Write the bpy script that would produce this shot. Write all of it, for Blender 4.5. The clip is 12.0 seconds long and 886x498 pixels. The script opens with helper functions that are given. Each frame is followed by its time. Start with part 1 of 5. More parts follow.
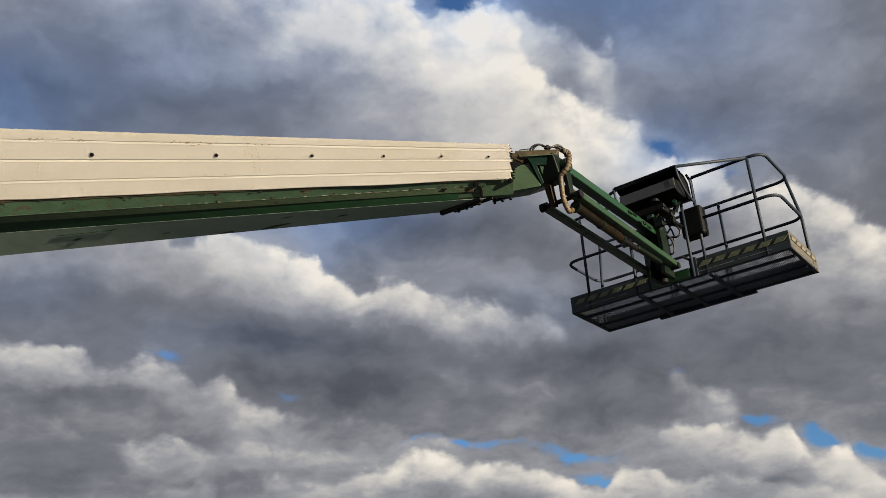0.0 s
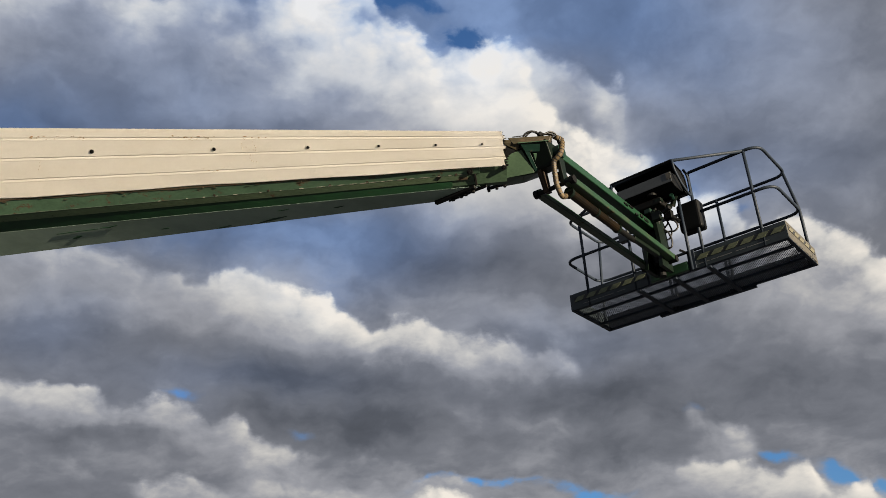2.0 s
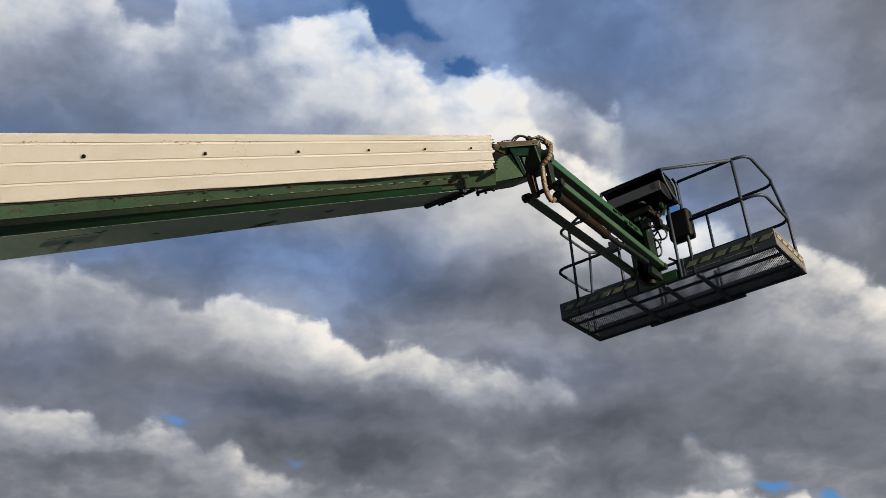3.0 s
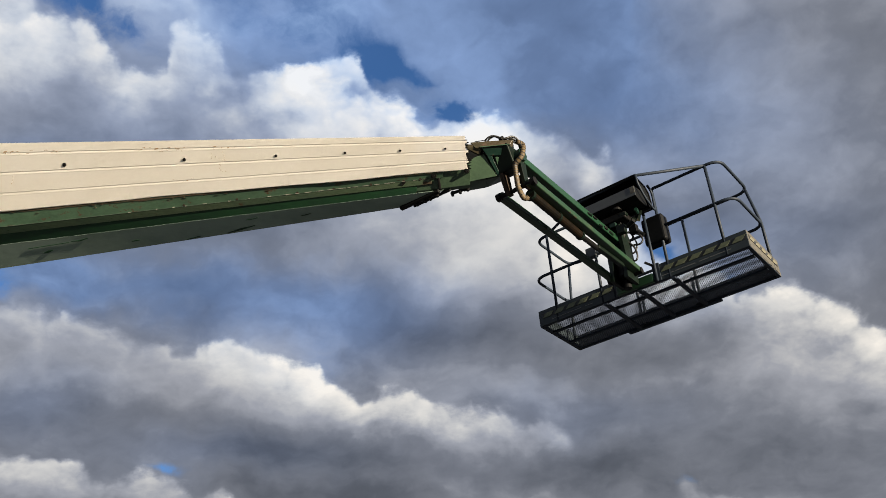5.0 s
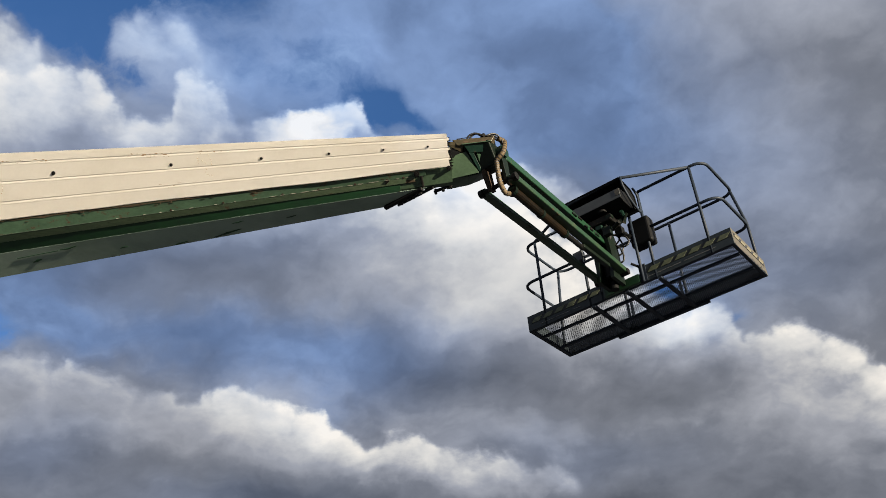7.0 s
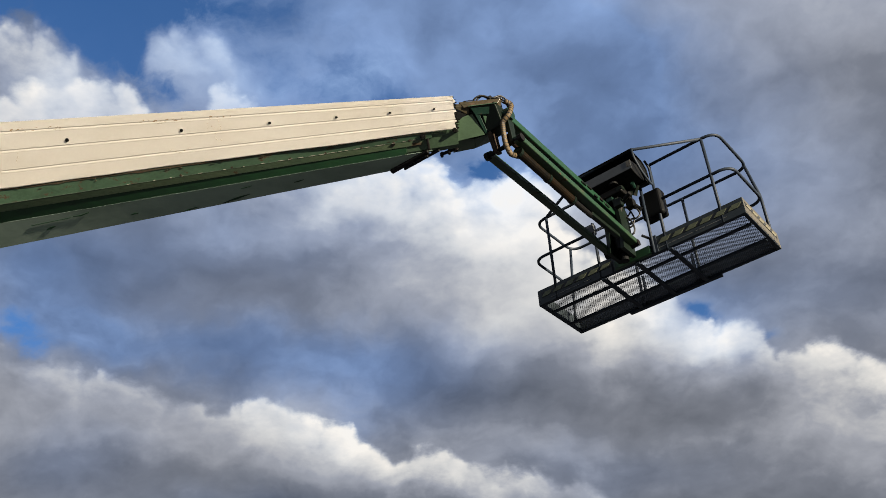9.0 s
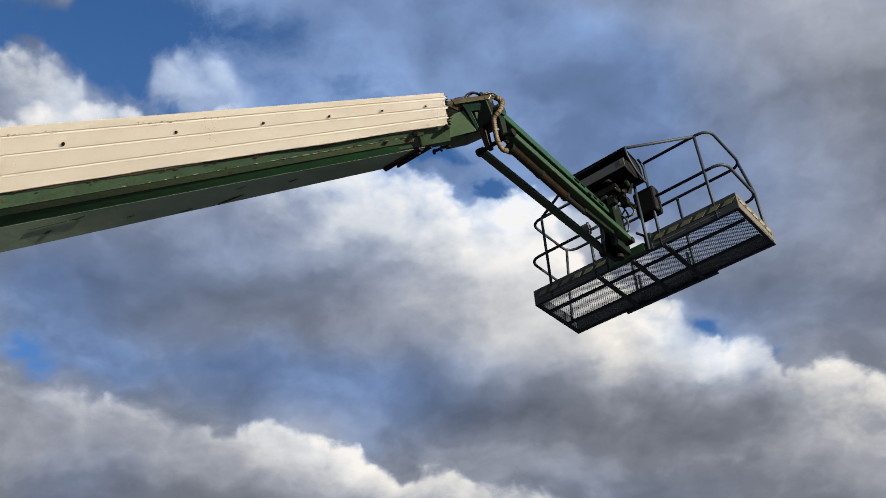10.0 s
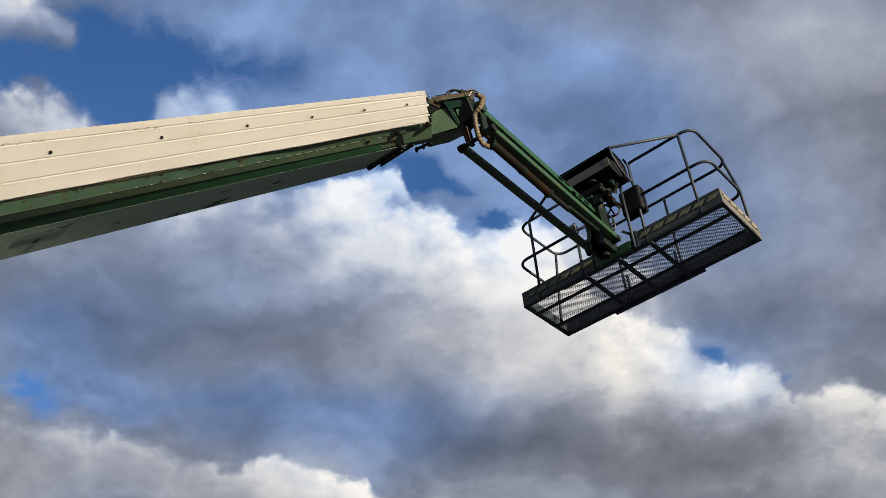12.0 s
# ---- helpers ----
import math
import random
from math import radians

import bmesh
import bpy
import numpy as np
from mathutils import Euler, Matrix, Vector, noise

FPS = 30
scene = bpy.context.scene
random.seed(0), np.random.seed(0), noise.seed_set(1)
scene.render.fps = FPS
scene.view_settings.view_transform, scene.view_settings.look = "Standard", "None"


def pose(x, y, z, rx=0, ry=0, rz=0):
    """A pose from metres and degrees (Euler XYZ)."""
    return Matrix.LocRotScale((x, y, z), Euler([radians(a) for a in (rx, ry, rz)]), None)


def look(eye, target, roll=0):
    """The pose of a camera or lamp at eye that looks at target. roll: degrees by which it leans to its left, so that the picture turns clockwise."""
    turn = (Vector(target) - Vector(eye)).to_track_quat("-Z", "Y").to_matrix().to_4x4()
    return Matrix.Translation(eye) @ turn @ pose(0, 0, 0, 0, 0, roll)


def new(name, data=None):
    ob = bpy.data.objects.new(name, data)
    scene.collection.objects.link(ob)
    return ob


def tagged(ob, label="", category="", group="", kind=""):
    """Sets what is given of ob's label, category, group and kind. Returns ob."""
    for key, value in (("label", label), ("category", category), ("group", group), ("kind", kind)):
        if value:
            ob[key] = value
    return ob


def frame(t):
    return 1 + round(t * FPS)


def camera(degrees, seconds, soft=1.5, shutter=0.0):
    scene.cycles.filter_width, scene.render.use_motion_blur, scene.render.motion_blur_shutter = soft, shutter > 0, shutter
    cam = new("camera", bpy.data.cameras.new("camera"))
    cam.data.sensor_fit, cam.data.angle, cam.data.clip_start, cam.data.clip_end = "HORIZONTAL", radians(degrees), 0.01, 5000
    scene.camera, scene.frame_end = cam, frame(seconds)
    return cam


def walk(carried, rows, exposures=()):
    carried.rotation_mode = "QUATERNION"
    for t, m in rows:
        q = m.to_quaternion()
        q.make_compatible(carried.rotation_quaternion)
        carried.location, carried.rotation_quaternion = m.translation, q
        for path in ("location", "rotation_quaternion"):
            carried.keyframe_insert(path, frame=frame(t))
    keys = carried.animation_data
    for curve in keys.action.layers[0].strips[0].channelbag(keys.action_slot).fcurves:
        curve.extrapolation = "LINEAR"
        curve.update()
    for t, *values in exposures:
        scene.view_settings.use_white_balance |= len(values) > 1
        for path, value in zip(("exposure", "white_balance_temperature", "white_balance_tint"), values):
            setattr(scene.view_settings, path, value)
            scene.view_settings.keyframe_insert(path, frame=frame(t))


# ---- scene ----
# the camera: seconds, place in metres, Euler angles in degrees
cam = camera(51.21, 12.0, soft=0.85)
PATH = [
    (0.0, 0.000, 0.000, 3.780, 114.977, 3.315, 1.543),
    (0.5, 0.029, 0.046, 3.684, 115.820, 2.990, 1.761),
    (1.0, 0.061, 0.090, 3.586, 116.134, 3.023, 2.083),
    (1.5, 0.097, 0.134, 3.487, 116.527, 3.219, 2.337),
    (2.0, 0.128, 0.175, 3.386, 117.280, 3.334, 2.430),
    (2.5, 0.154, 0.213, 3.286, 118.121, 3.192, 2.426),
    (3.0, 0.181, 0.248, 3.187, 118.930, 3.177, 2.110),
    (5.0, 0.308, 0.376, 2.799, 121.639, 3.794, 1.955),
    (5.5, 0.341, 0.412, 2.704, 122.205, 4.364, 1.952),
    (6.0, 0.376, 0.454, 2.607, 122.925, 4.531, 2.327),
    (6.5, 0.415, 0.513, 2.517, 123.676, 4.450, 2.625),
    (7.0, 0.456, 0.569, 2.423, 124.346, 4.298, 2.594),
    (9.0, 0.632, 0.865, 2.049, 125.312, 2.856, 3.823),
    (9.5, 0.677, 0.923, 1.960, 125.836, 3.051, 4.175),
    (10.0, 0.723, 0.976, 1.868, 126.528, 3.135, 4.429),
    (10.5, 0.769, 1.029, 1.776, 127.246, 3.354, 4.784),
    (11.0, 0.813, 1.088, 1.691, 127.768, 3.393, 4.969),
    (11.5, 0.851, 1.140, 1.625, 127.964, 3.498, 4.858),
    (12.0, 0.876, 1.168, 1.600, 128.533, 3.716, 5.207),
]
walk(cam, [(t, pose(x, y, z, rx, ry, rz)) for t, x, y, z, rx, ry, rz in PATH],
     exposures=[(0.0, 1.46, 6750, 10), (3.0, 1.53, 6560, 10), (6.0, 1.63, 6500, 10), (9.0, 1.63, 6450, 10), (12.0, 1.63, 6450, 10)])

# ---- light and sky ----
SUN_AZ, SUN_EL = 130.0, 3.0      # degrees clockwise from the way ahead (+y), and above the horizon
world = bpy.data.worlds.new("sky")
scene.world = world
world.use_nodes = True
wt = world.node_tree
wt.nodes.clear()


def wmath(op, a, b=None, c=None, clamp=False):
    n = wt.nodes.new("ShaderNodeMath")
    n.operation, n.use_clamp = op, clamp
    for i, v in enumerate((a, b, c)):
        if v is None:
            continue
        if isinstance(v, (int, float)):
            n.inputs[i].default_value = v
        else:
            wt.links.new(v, n.inputs[i])
    return n.outputs[0]


def wvec(op, a, b=None, scale=None):
    n = wt.nodes.new("ShaderNodeVectorMath")
    n.operation = op
    for i, v in enumerate((a, b)):
        if v is None:
            continue
        if isinstance(v, (tuple, Vector)):
            n.inputs[i].default_value = v
        else:
            wt.links.new(v, n.inputs[i])
    if scale is not None:
        if isinstance(scale, (int, float)):
            n.inputs["Scale"].default_value = scale
        else:
            wt.links.new(scale, n.inputs["Scale"])
    return n.outputs["Value"] if op in ("DOT_PRODUCT", "LENGTH") else n.outputs[0]


def wnoise(vec, scale, detail, rough=0.55, colour=False):
    n = wt.nodes.new("ShaderNodeTexNoise")
    n.inputs["Scale"].default_value = scale
    n.inputs["Detail"].default_value = detail
    n.inputs["Roughness"].default_value = rough
    wt.links.new(vec, n.inputs["Vector"])
    return n.outputs["Color"] if colour else n.outputs[0]


def wmix(fac, a, b):
    n = wt.nodes.new("ShaderNodeMix")
    n.data_type = "RGBA"
    wt.links.new(fac, n.inputs[0])
    for i, v in ((6, a), (7, b)):
        if isinstance(v, tuple):
            n.inputs[i].default_value = (*v, 1)
        else:
            wt.links.new(v, n.inputs[i])
    return n.outputs[2]


way = wt.nodes.new("ShaderNodeTexCoord").outputs["Generated"]
way = wvec("NORMALIZE", way)
split = wt.nodes.new("ShaderNodeSeparateXYZ")
wt.links.new(way, split.inputs[0])
height = wmath("MAXIMUM", split.outputs[2], 0.07)
# the cloud deck seen in perspective: far clouds crowd towards the horizon
shrink = wmath("DIVIDE", 1.3, wmath("ADD", height, 0.3))
# ragged edges: the sky's coordinates are stirred at three sizes
stir = wvec("SCALE", wvec("SUBTRACT", wnoise(way, 7.0, 3.0, 0.5, True), (0.5, 0.5, 0.5)), scale=0.075)
curl = wvec("SCALE", wvec("SUBTRACT", wnoise(way, 26.0, 4.0, 0.55, True), (0.5, 0.5, 0.5)), scale=0.030)
bent = wvec("ADD", wvec("ADD", way, stir), curl)
fields = {"soft": None, "blue": None, "veil": None}
sky_tree, waiting = wt, {"soft": [], "blue": [], "veil": []}


def puff(bent, total, az, el, wide, high, lean, amount):
    """One patch of the cloud cover: degrees of azimuth and elevation, half its width and height, its lean, and how strong it is."""
    a, e, k = radians(az), radians(el), radians(lean)
    right = Vector((math.cos(a), -math.sin(a), 0))
    up = Vector((-math.sin(a) * math.sin(e), -math.cos(a) * math.sin(e), math.cos(e)))
    along, across = right * math.cos(k) - up * math.sin(k), right * math.sin(k) + up * math.cos(k)
    x = wvec("DOT_PRODUCT", bent, along * (1 / radians(wide)))
    y = wvec("DOT_PRODUCT", bent, across * (1 / radians(high)))
    q = wmath("MULTIPLY_ADD", y, y, wmath("MULTIPLY", x, x))
    g = wmath("MULTIPLY", wmath("EXPONENT", wmath("MULTIPLY", q, -0.7)), amount)
    return g if total is None else wmath("ADD", total, g)


def soft(*v):
    waiting["soft"].append(v)


def blue(*v):
    waiting["blue"].append(v)


def veil(*v):
    waiting["veil"].append(v)


soft(-20.8, 33.8, 7.5, 1.9, -3, -0.24)
soft(-0.1, 25.3, 7, 1.6, 9, -0.16)
soft(-5.3, 19.6, 11.4, 1.2, 7, -0.176)
soft(-20.3, 21.3, 7.2, 1.3, 1, -0.096)
soft(21.9, 30.5, 6.9, 2.5, 25, -0.16)
soft(18.6, 17.6, 6.3, 1.9, 10, -0.12)
soft(8.7, 14, 6.7, 0.7, 11, -0.12)
soft(-23.3, 16.1, 4.8, 0.6, 2, -0.12)
soft(-8.6, 16.6, 6.8, 0.9, 1, -0.12)
soft(18.7, 8.9, 3.6, 0.5, 7, -0.12)
soft(-17.8, 34, 10, 2, 1, -0.032)
soft(1.1, 26.4, 7.5, 1, 14, -0.08)
soft(22.2, 30.7, 4.5, 2.1, 18, -0.176)
soft(13.5, 26.2, 6.4, 0.8, 12, -0.04)
soft(8.1, 41.2, 8.6, 2.7, 22, -0.064)
soft(-24, 16.3, 4.4, 0.5, 5, -0.12)
soft(-16.8, 14.8, 2.9, 0.6, 4, -0.12)
soft(-22.9, 11.8, 4.7, 0.5, -1, -0.096)
soft(-13.3, 11.4, 3.9, 0.5, 1, -0.08)
soft(-1.8, 16.4, 6.2, 0.6, 8, -0.096)
soft(15.5, 15.5, 0.6, 0.3, 8, -0.16)
soft(15.7, 23.9, 6.6, 1.3, 10, -0.08)
soft(-25.4, 26.6, 3.6, 2.6, -8, 0.029)
soft(11.5, 26.4, 4.1, 3, 9, -0.013)
soft(18.6, 25.2, 3.8, 2.8, 12, -0.069)
soft(25.1, 23.8, 3.6, 2.6, 15, -0.077)
soft(-24.7, 21.9, 3.6, 2.6, -6, -0.037)
soft(-11.2, 22.6, 4.1, 3, -1, 0.061)
soft(-3.9, 22.5, 4.2, 3.1, 2, 0.018)
soft(17.6, 20.4, 3.8, 2.8, 10, 0.033)
soft(-17.8, 17.5, 3.8, 2.8, -2, 0.027)
soft(-11.1, 17.6, 4, 3, 0, -0.156)
soft(-4.1, 17.4, 4.2, 3, 2, -0.079)
soft(3, 17, 4.1, 3, 5, 0.038)
soft(10, 16.4, 4, 3, 7, -0.132)
soft(-23.6, 12.6, 3.5, 2.6, -2, -0.062)
soft(-17.5, 12.7, 3.8, 2.8, 0, -0.028)
soft(-11, 12.7, 4, 2.9, 1, 0.067)
soft(9.3, 11.5, 4, 2.9, 6, 0.082)
soft(15.7, 10.8, 3.8, 2.8, 7, 0.022)
soft(21.8, 10.1, 3.5, 2.6, 8, 0.019)
soft(-34.9, 48.1, 3.5, 2.6, -20, -0.128)
soft(-16.4, 51, 4, 2.9, -6, 0.065)
soft(4.6, 50.6, 4.1, 3, 10, 0.045)
soft(14.6, 49, 4, 2.9, 18, 0.107)
soft(23.4, 46.7, 3.8, 2.8, 24, 0.084)
soft(31, 44, 3.5, 2.6, 30, 0.206)
soft(-33.2, 43.6, 3.6, 2.6, -17, -0.071)
soft(-25, 45.2, 3.8, 2.8, -12, 0.119)
soft(-15.9, 46.1, 4, 3, -5, 0.079)
soft(-6.2, 46.3, 4.2, 3, 2, 0.136)
soft(3.5, 45.7, 4.1, 3, 9, 0.067)
soft(21.2, 42.2, 3.8, 2.8, 21, 0.068)
soft(28.5, 39.8, 3.5, 2.6, 26, -0.05)
soft(-15.5, 41.1, 4.1, 3, -4, 0.041)
soft(2.5, 40.6, 4.2, 3.1, 8, 0.151)
soft(26.2, 35.5, 3.6, 2.6, 23, 0.064)
soft(1.7, 35.5, 4.2, 3.1, 7, 0.144)
soft(9.8, 34.4, 4.1, 3, 12, 0.014)
soft(17.4, 32.9, 3.8, 2.8, 16, 0.172)
soft(24.2, 31, 3.6, 2.6, 20, 0.137)
soft(-22.2, 30.6, 3.8, 2.8, -5, 0.016)
soft(-14.8, 31, 4, 3, -2, -0.082)
soft(0.9, 30.5, 4.1, 3, 6, -0.045)
soft(8.6, 29.5, 4, 3, 10, -0.016)
soft(15.8, 28.2, 3.8, 2.8, 14, 0.091)
soft(22.3, 26.6, 3.5, 2.6, 17, 0.078)
soft(-28.1, 25.3, 3.5, 2.6, -7, 0.024)
soft(-14.5, 26.1, 4, 2.9, -1, 0.111)
soft(-7.1, 26, 4.1, 3, 3, 0.09)
soft(0.3, 25.5, 4.1, 3, 6, 0.014)
soft(20.7, 22.2, 3.5, 2.6, 14, 0.155)
soft(-18.6, 27.3, 3.9, 2.8, -5, -0.04)
soft(-11.3, 27.7, 4.1, 3, -2, 0.044)
soft(-3.7, 27.7, 4.2, 3.1, 2, -0.038)
soft(4, 27.2, 4.2, 3.1, 6, 0.03)
soft(3.5, 22.1, 4.2, 3.1, 5, 0.09)
soft(23.9, 19.2, 3.6, 2.6, 12, -0.018)
soft(16.6, 15.6, 3.8, 2.8, 8, -0.032)
soft(-26.3, 49.9, 3.8, 2.8, -14, -0.034)
soft(-6.7, 36.1, 4.2, 3.1, 2, 0.051)
soft(-29.2, 29.8, 3.6, 2.6, -9, 0.03)
soft(7.5, 24.7, 4, 2.9, 9, -0.049)
soft(-3.8, 27, 4.2, 2.1, 2, -0.08)
soft(-34.3, 45.7, 2.4, 0.9, -19, 0.12)
soft(-30.8, 41.7, 2.9, 2.3, -16, 0.15)
soft(-19.2, 44.1, 4.8, 1.8, -8, 0.13)
soft(-8.1, 43.9, 2.7, 1.7, -1, 0.1)
soft(-35.9, 46.3, 4.1, 1.7, -20, -0.1)
soft(-24.6, 50.6, 4.5, 1.9, -13, -0.03)
blue(15.8, 29.4, 1.5, 0.49, 25, 0.5)
blue(-23.7, 48.9, 2.9, 1.22, -8, 0.7)
blue(-37.3, 46.8, 2.6, 1.05, -20, 1)
blue(-33.7, 47.1, 2.9, 1.05, -20, 0.8)
blue(-30.4, 49.0, 3.7, 1.68, -8, 1.2)
blue(-30.7, 46.2, 1.9, 1.05, 14, 1.2)
blue(-38.4, 45.3, 3.5, 1.47, -12, 1.2)
blue(-26.2, 48.8, 6.5, 1.40, -14, 1.2)
blue(-27.4, 45.3, 2.2, 1.40, -11, 1)
blue(-25.2, 46.1, 3.5, 1.40, -14, 0.9)
blue(-23.6, 43.4, 1.9, 1.22, -12, 1.1)
blue(-11.5, 47.2, 4.3, 1.75, 1, 0.45)
blue(-4.4, 43.6, 2.1, 0.98, 18, 0.75)
blue(-1.1, 42.3, 1.5, 0.45, 15, 0.9)
blue(-22.8, 43.7, 1.2, 0.77, 52, 1.1)
blue(-11.7, 45.0, 4.0, 1.57, 1, 0.45)
blue(-2.2, 42.5, 2.0, 1.05, 22, 0.65)
blue(2.1, 40.3, 1.3, 0.56, 13, 1)
blue(-4.8, 41.8, 1.1, 0.98, 27, 0.8)
blue(2.1, 40.0, 1.2, 0.63, 13, 1.2)
blue(2.0, 39.8, 0.9, 0.42, 7, 1.2)
blue(-6.2, 39.9, 0.8, 0.35, 5, 0.7)
blue(-20.7, 42.0, 0.9, 0.49, -0, 0.5)
blue(-6.2, 42.9, 2.5, 0.77, 10, 0.35)
blue(1.1, 39.7, 1.2, 0.52, 7, 0.75)
blue(15.7, 29.5, 1.0, 0.49, 19, 0.7)
blue(13.3, 29.8, 1.1, 0.49, -50, 0.5)
blue(-30.7, 28.7, 1.3, 0.91, -9, 0.9)
blue(-28.9, 27.7, 1.1, 0.49, -14, 0.7)
blue(19.5, 27.0, 1.0, 0.42, 19, 0.45)
blue(-8.9, 25.7, 1.4, 1.05, 15, 0.4)
blue(-17.9, 18.7, 0.8, 0.31, 12, 0.8)
blue(-10.7, 15.9, 0.7, 0.21, 4, 0.35)
blue(15.1, 15.4, 1.1, 0.31, 28, 0.7)
blue(-3.4, 12.6, 1.2, 0.31, 6, 1.3)
blue(1.5, 12.5, 3.1, 0.28, 5, 1.2)
blue(8.0, 11.4, 3.0, 0.31, 7, 1.2)
blue(8.6, 9.8, 1.2, 0.35, 13, 1.2)
blue(18.2, 12.9, 1.3, 0.31, 13, 1.2)
blue(21.5, 11.1, 0.8, 0.42, 37, 1.2)
blue(24.2, 9.9, 1.3, 0.35, 12, 1.2)
blue(-6.9, 12.6, 1.7, 0.21, 5, 0.6)
veil(-33.1, 49.6, 7.8, 2.1, -19, 0.35)
veil(-2.1, 43.1, 4.1, 1.7, 4, 0.4)
veil(-14.8, 37.2, 13.6, 4.1, -3, 0.15)
veil(27.3, 39.2, 7.5, 4.5, 25, -0.08)
veil(30.2, 38.5, 5.9, 3.5, 25, -0.05)
veil(-29.7, 46.4, 8, 2.8, -15, 0.3)
veil(-18.1, 42.7, 11.3, 3.6, -7, 0.25)
veil(-21, 35.6, 9.4, 3.1, -9, 0.18)
veil(19.6, 33.4, 8, 3.5, 15, 0.04)
veil(17.4, 27.1, 2.9, 1.6, 12, 0.4)
veil(-5.1, 25.9, 5.6, 2.4, 2, 0.3)
veil(-10.1, 19.7, 17, 2, 0, 0.08)
veil(-26, 22.3, 3.5, 1.8, -6, 0.3)
veil(-14.3, 19.7, 5, 1.3, -1, 0.2)
veil(-4.2, 46.2, 8.8, 3.1, 2, 0.7)
veil(9.4, 41.6, 7.9, 3.8, 11, 0.6)
veil(21.8, 38.4, 6.4, 3.2, 19, 0.25)
veil(25.5, 32.1, 6.1, 3.7, 20, 0.12)
veil(-27.2, 29.3, 2.9, 1.2, -9, 0.8)
veil(-11.8, 29.1, 10.1, 2, -1, 0.25)
veil(7.4, 21, 5.4, 1.4, 8, 0.2)
veil(7.9, 45.3, 6.8, 2, 11, 0.4)
veil(-18.6, 51.3, 6.6, 2.6, -8, 0.8)
veil(-5.2, 51.4, 7.5, 3.1, 3, 0.85)
veil(7.4, 47.6, 6.8, 3.1, 12, 0.6)
veil(-1, 42.6, 6.3, 2.8, 6, 0.9)
veil(22.6, 28.9, 5.4, 2.1, 18, 0.2)
veil(-30.3, 31.7, 4.7, 2.7, -10, 0.8)
veil(-8.4, 28.4, 6.2, 2.1, 2, 0.6)
veil(-19.9, 28.8, 5.2, 1.6, -4, 0.6)
veil(-17.8, 34.3, 6.7, 2, -4, 0.15)
veil(15.9, 37.2, 5.3, 3, 16, 0.25)
veil(15.6, 30.3, 3.5, 1.6, 14, 0.5)

soft(-22.2, 42.1, 5.6, 2.80, -7, -0.05)
soft(-33.8, 44.3, 2.2, 1.75, -15, -0.06)
soft(-23.4, 23.9, 4.9, 1.40, 1, 0.06)
soft(-18.6, 30.8, 4.2, 1.75, 4, 0.04)
soft(-5.6, 41.3, 4.8, 2.10, 7, -0.04)
soft(14.6, 28.7, 3.3, 1.12, 21, 0.14)
soft(24.1, 29.5, 2.2, 1.40, 35, 0.05)
soft(16.9, 27.4, 2.0, 1.40, 22, 0.08)
soft(18.7, 21.9, 2.4, 1.40, 19, -0.08)
soft(-11.8, 36.1, 3.1, 2.45, -2, 0.09)
soft(-25.7, 34.3, 3.1, 1.75, -7, 0.05)
soft(-21.3, 52.0, 3.2, 1.40, -5, 0.05)
soft(-16.5, 15.3, 4.8, 1.40, -0, 0.06)
soft(3.0, 36.0, 2.5, 1.75, 19, 0.1)
soft(5.7, 32.0, 1.8, 1.40, 19, 0.1)
soft(13.0, 23.6, 3.3, 1.40, 12, -0.08)
soft(6.4, 30.1, 1.8, 1.40, 18, 0.05)
soft(-19.3, 36.5, 3.0, 1.92, -2, 0.13)
soft(20.5, 10.5, 3.9, 1.40, 8, 0.1)
soft(-22.7, 20.6, 4.5, 0.87, -4, 0.06)
soft(-33.8, 46.7, 1.5, 1.40, -13, -0.08)
soft(2.0, 30.1, 3.1, 2.10, 13, 0.2)
soft(-24.6, 33.7, 5.6, 2.10, -8, 0.12)
soft(4.1, 32.5, 2.8, 2.80, 7, 0.12)
soft(25.0, 30.2, 3.0, 2.45, 19, 0.1)
soft(-19.2, 34.9, 3.5, 1.40, -6, 0.08)
soft(8.4, 18.7, 4.3, 1.75, 6, -0.1)
soft(-20.7, 37.3, 5.0, 2.10, -9, -0.12)
soft(-9.3, 35.6, 5.5, 1.75, 10, -0.1)
soft(-17.0, 28.2, 2.8, 1.40, -3, -0.08)
soft(22.6, 8.7, 2.6, 1.05, 7, 0.2)
soft(-25.2, 41.3, 2.1, 2.10, -12, -0.06)
soft(3.1, 10.7, 3.4, 0.87, 4, 0.08)
soft(8.9, 44.5, 2.7, 2.80, 11, -0.08)

# the patches are summed in node groups of sixteen
for field, patches in waiting.items():
    for i in range(0, len(patches), 16):
        tree = bpy.data.node_groups.new(field + "_patches", "ShaderNodeTree")
        tree.interface.new_socket("Vector", in_out="INPUT", socket_type="NodeSocketVector")
        tree.interface.new_socket("Value", in_out="OUTPUT", socket_type="NodeSocketFloat")
        wt, total = tree, None
        source = wt.nodes.new("NodeGroupInput").outputs[0]
        for v in patches[i:i + 16]:
            total = puff(source, total, *v)
        wt.links.new(total, wt.nodes.new("NodeGroupOutput").inputs[0])
        wt = sky_tree
        n = wt.nodes.new("ShaderNodeGroup")
        n.node_tree = tree
        wt.links.new(bent, n.inputs[0])
        fields[field] = n.outputs[0] if fields[field] is None else wmath("ADD", fields[field], n.outputs[0])
deck = wvec("MULTIPLY", wvec("SCALE", bent, scale=shrink), (1, 1, 1.5))
grain = wnoise(deck, 2.2, 4.0, 0.5)
lumps = wnoise(deck, 6.0, 5.0, 0.5)
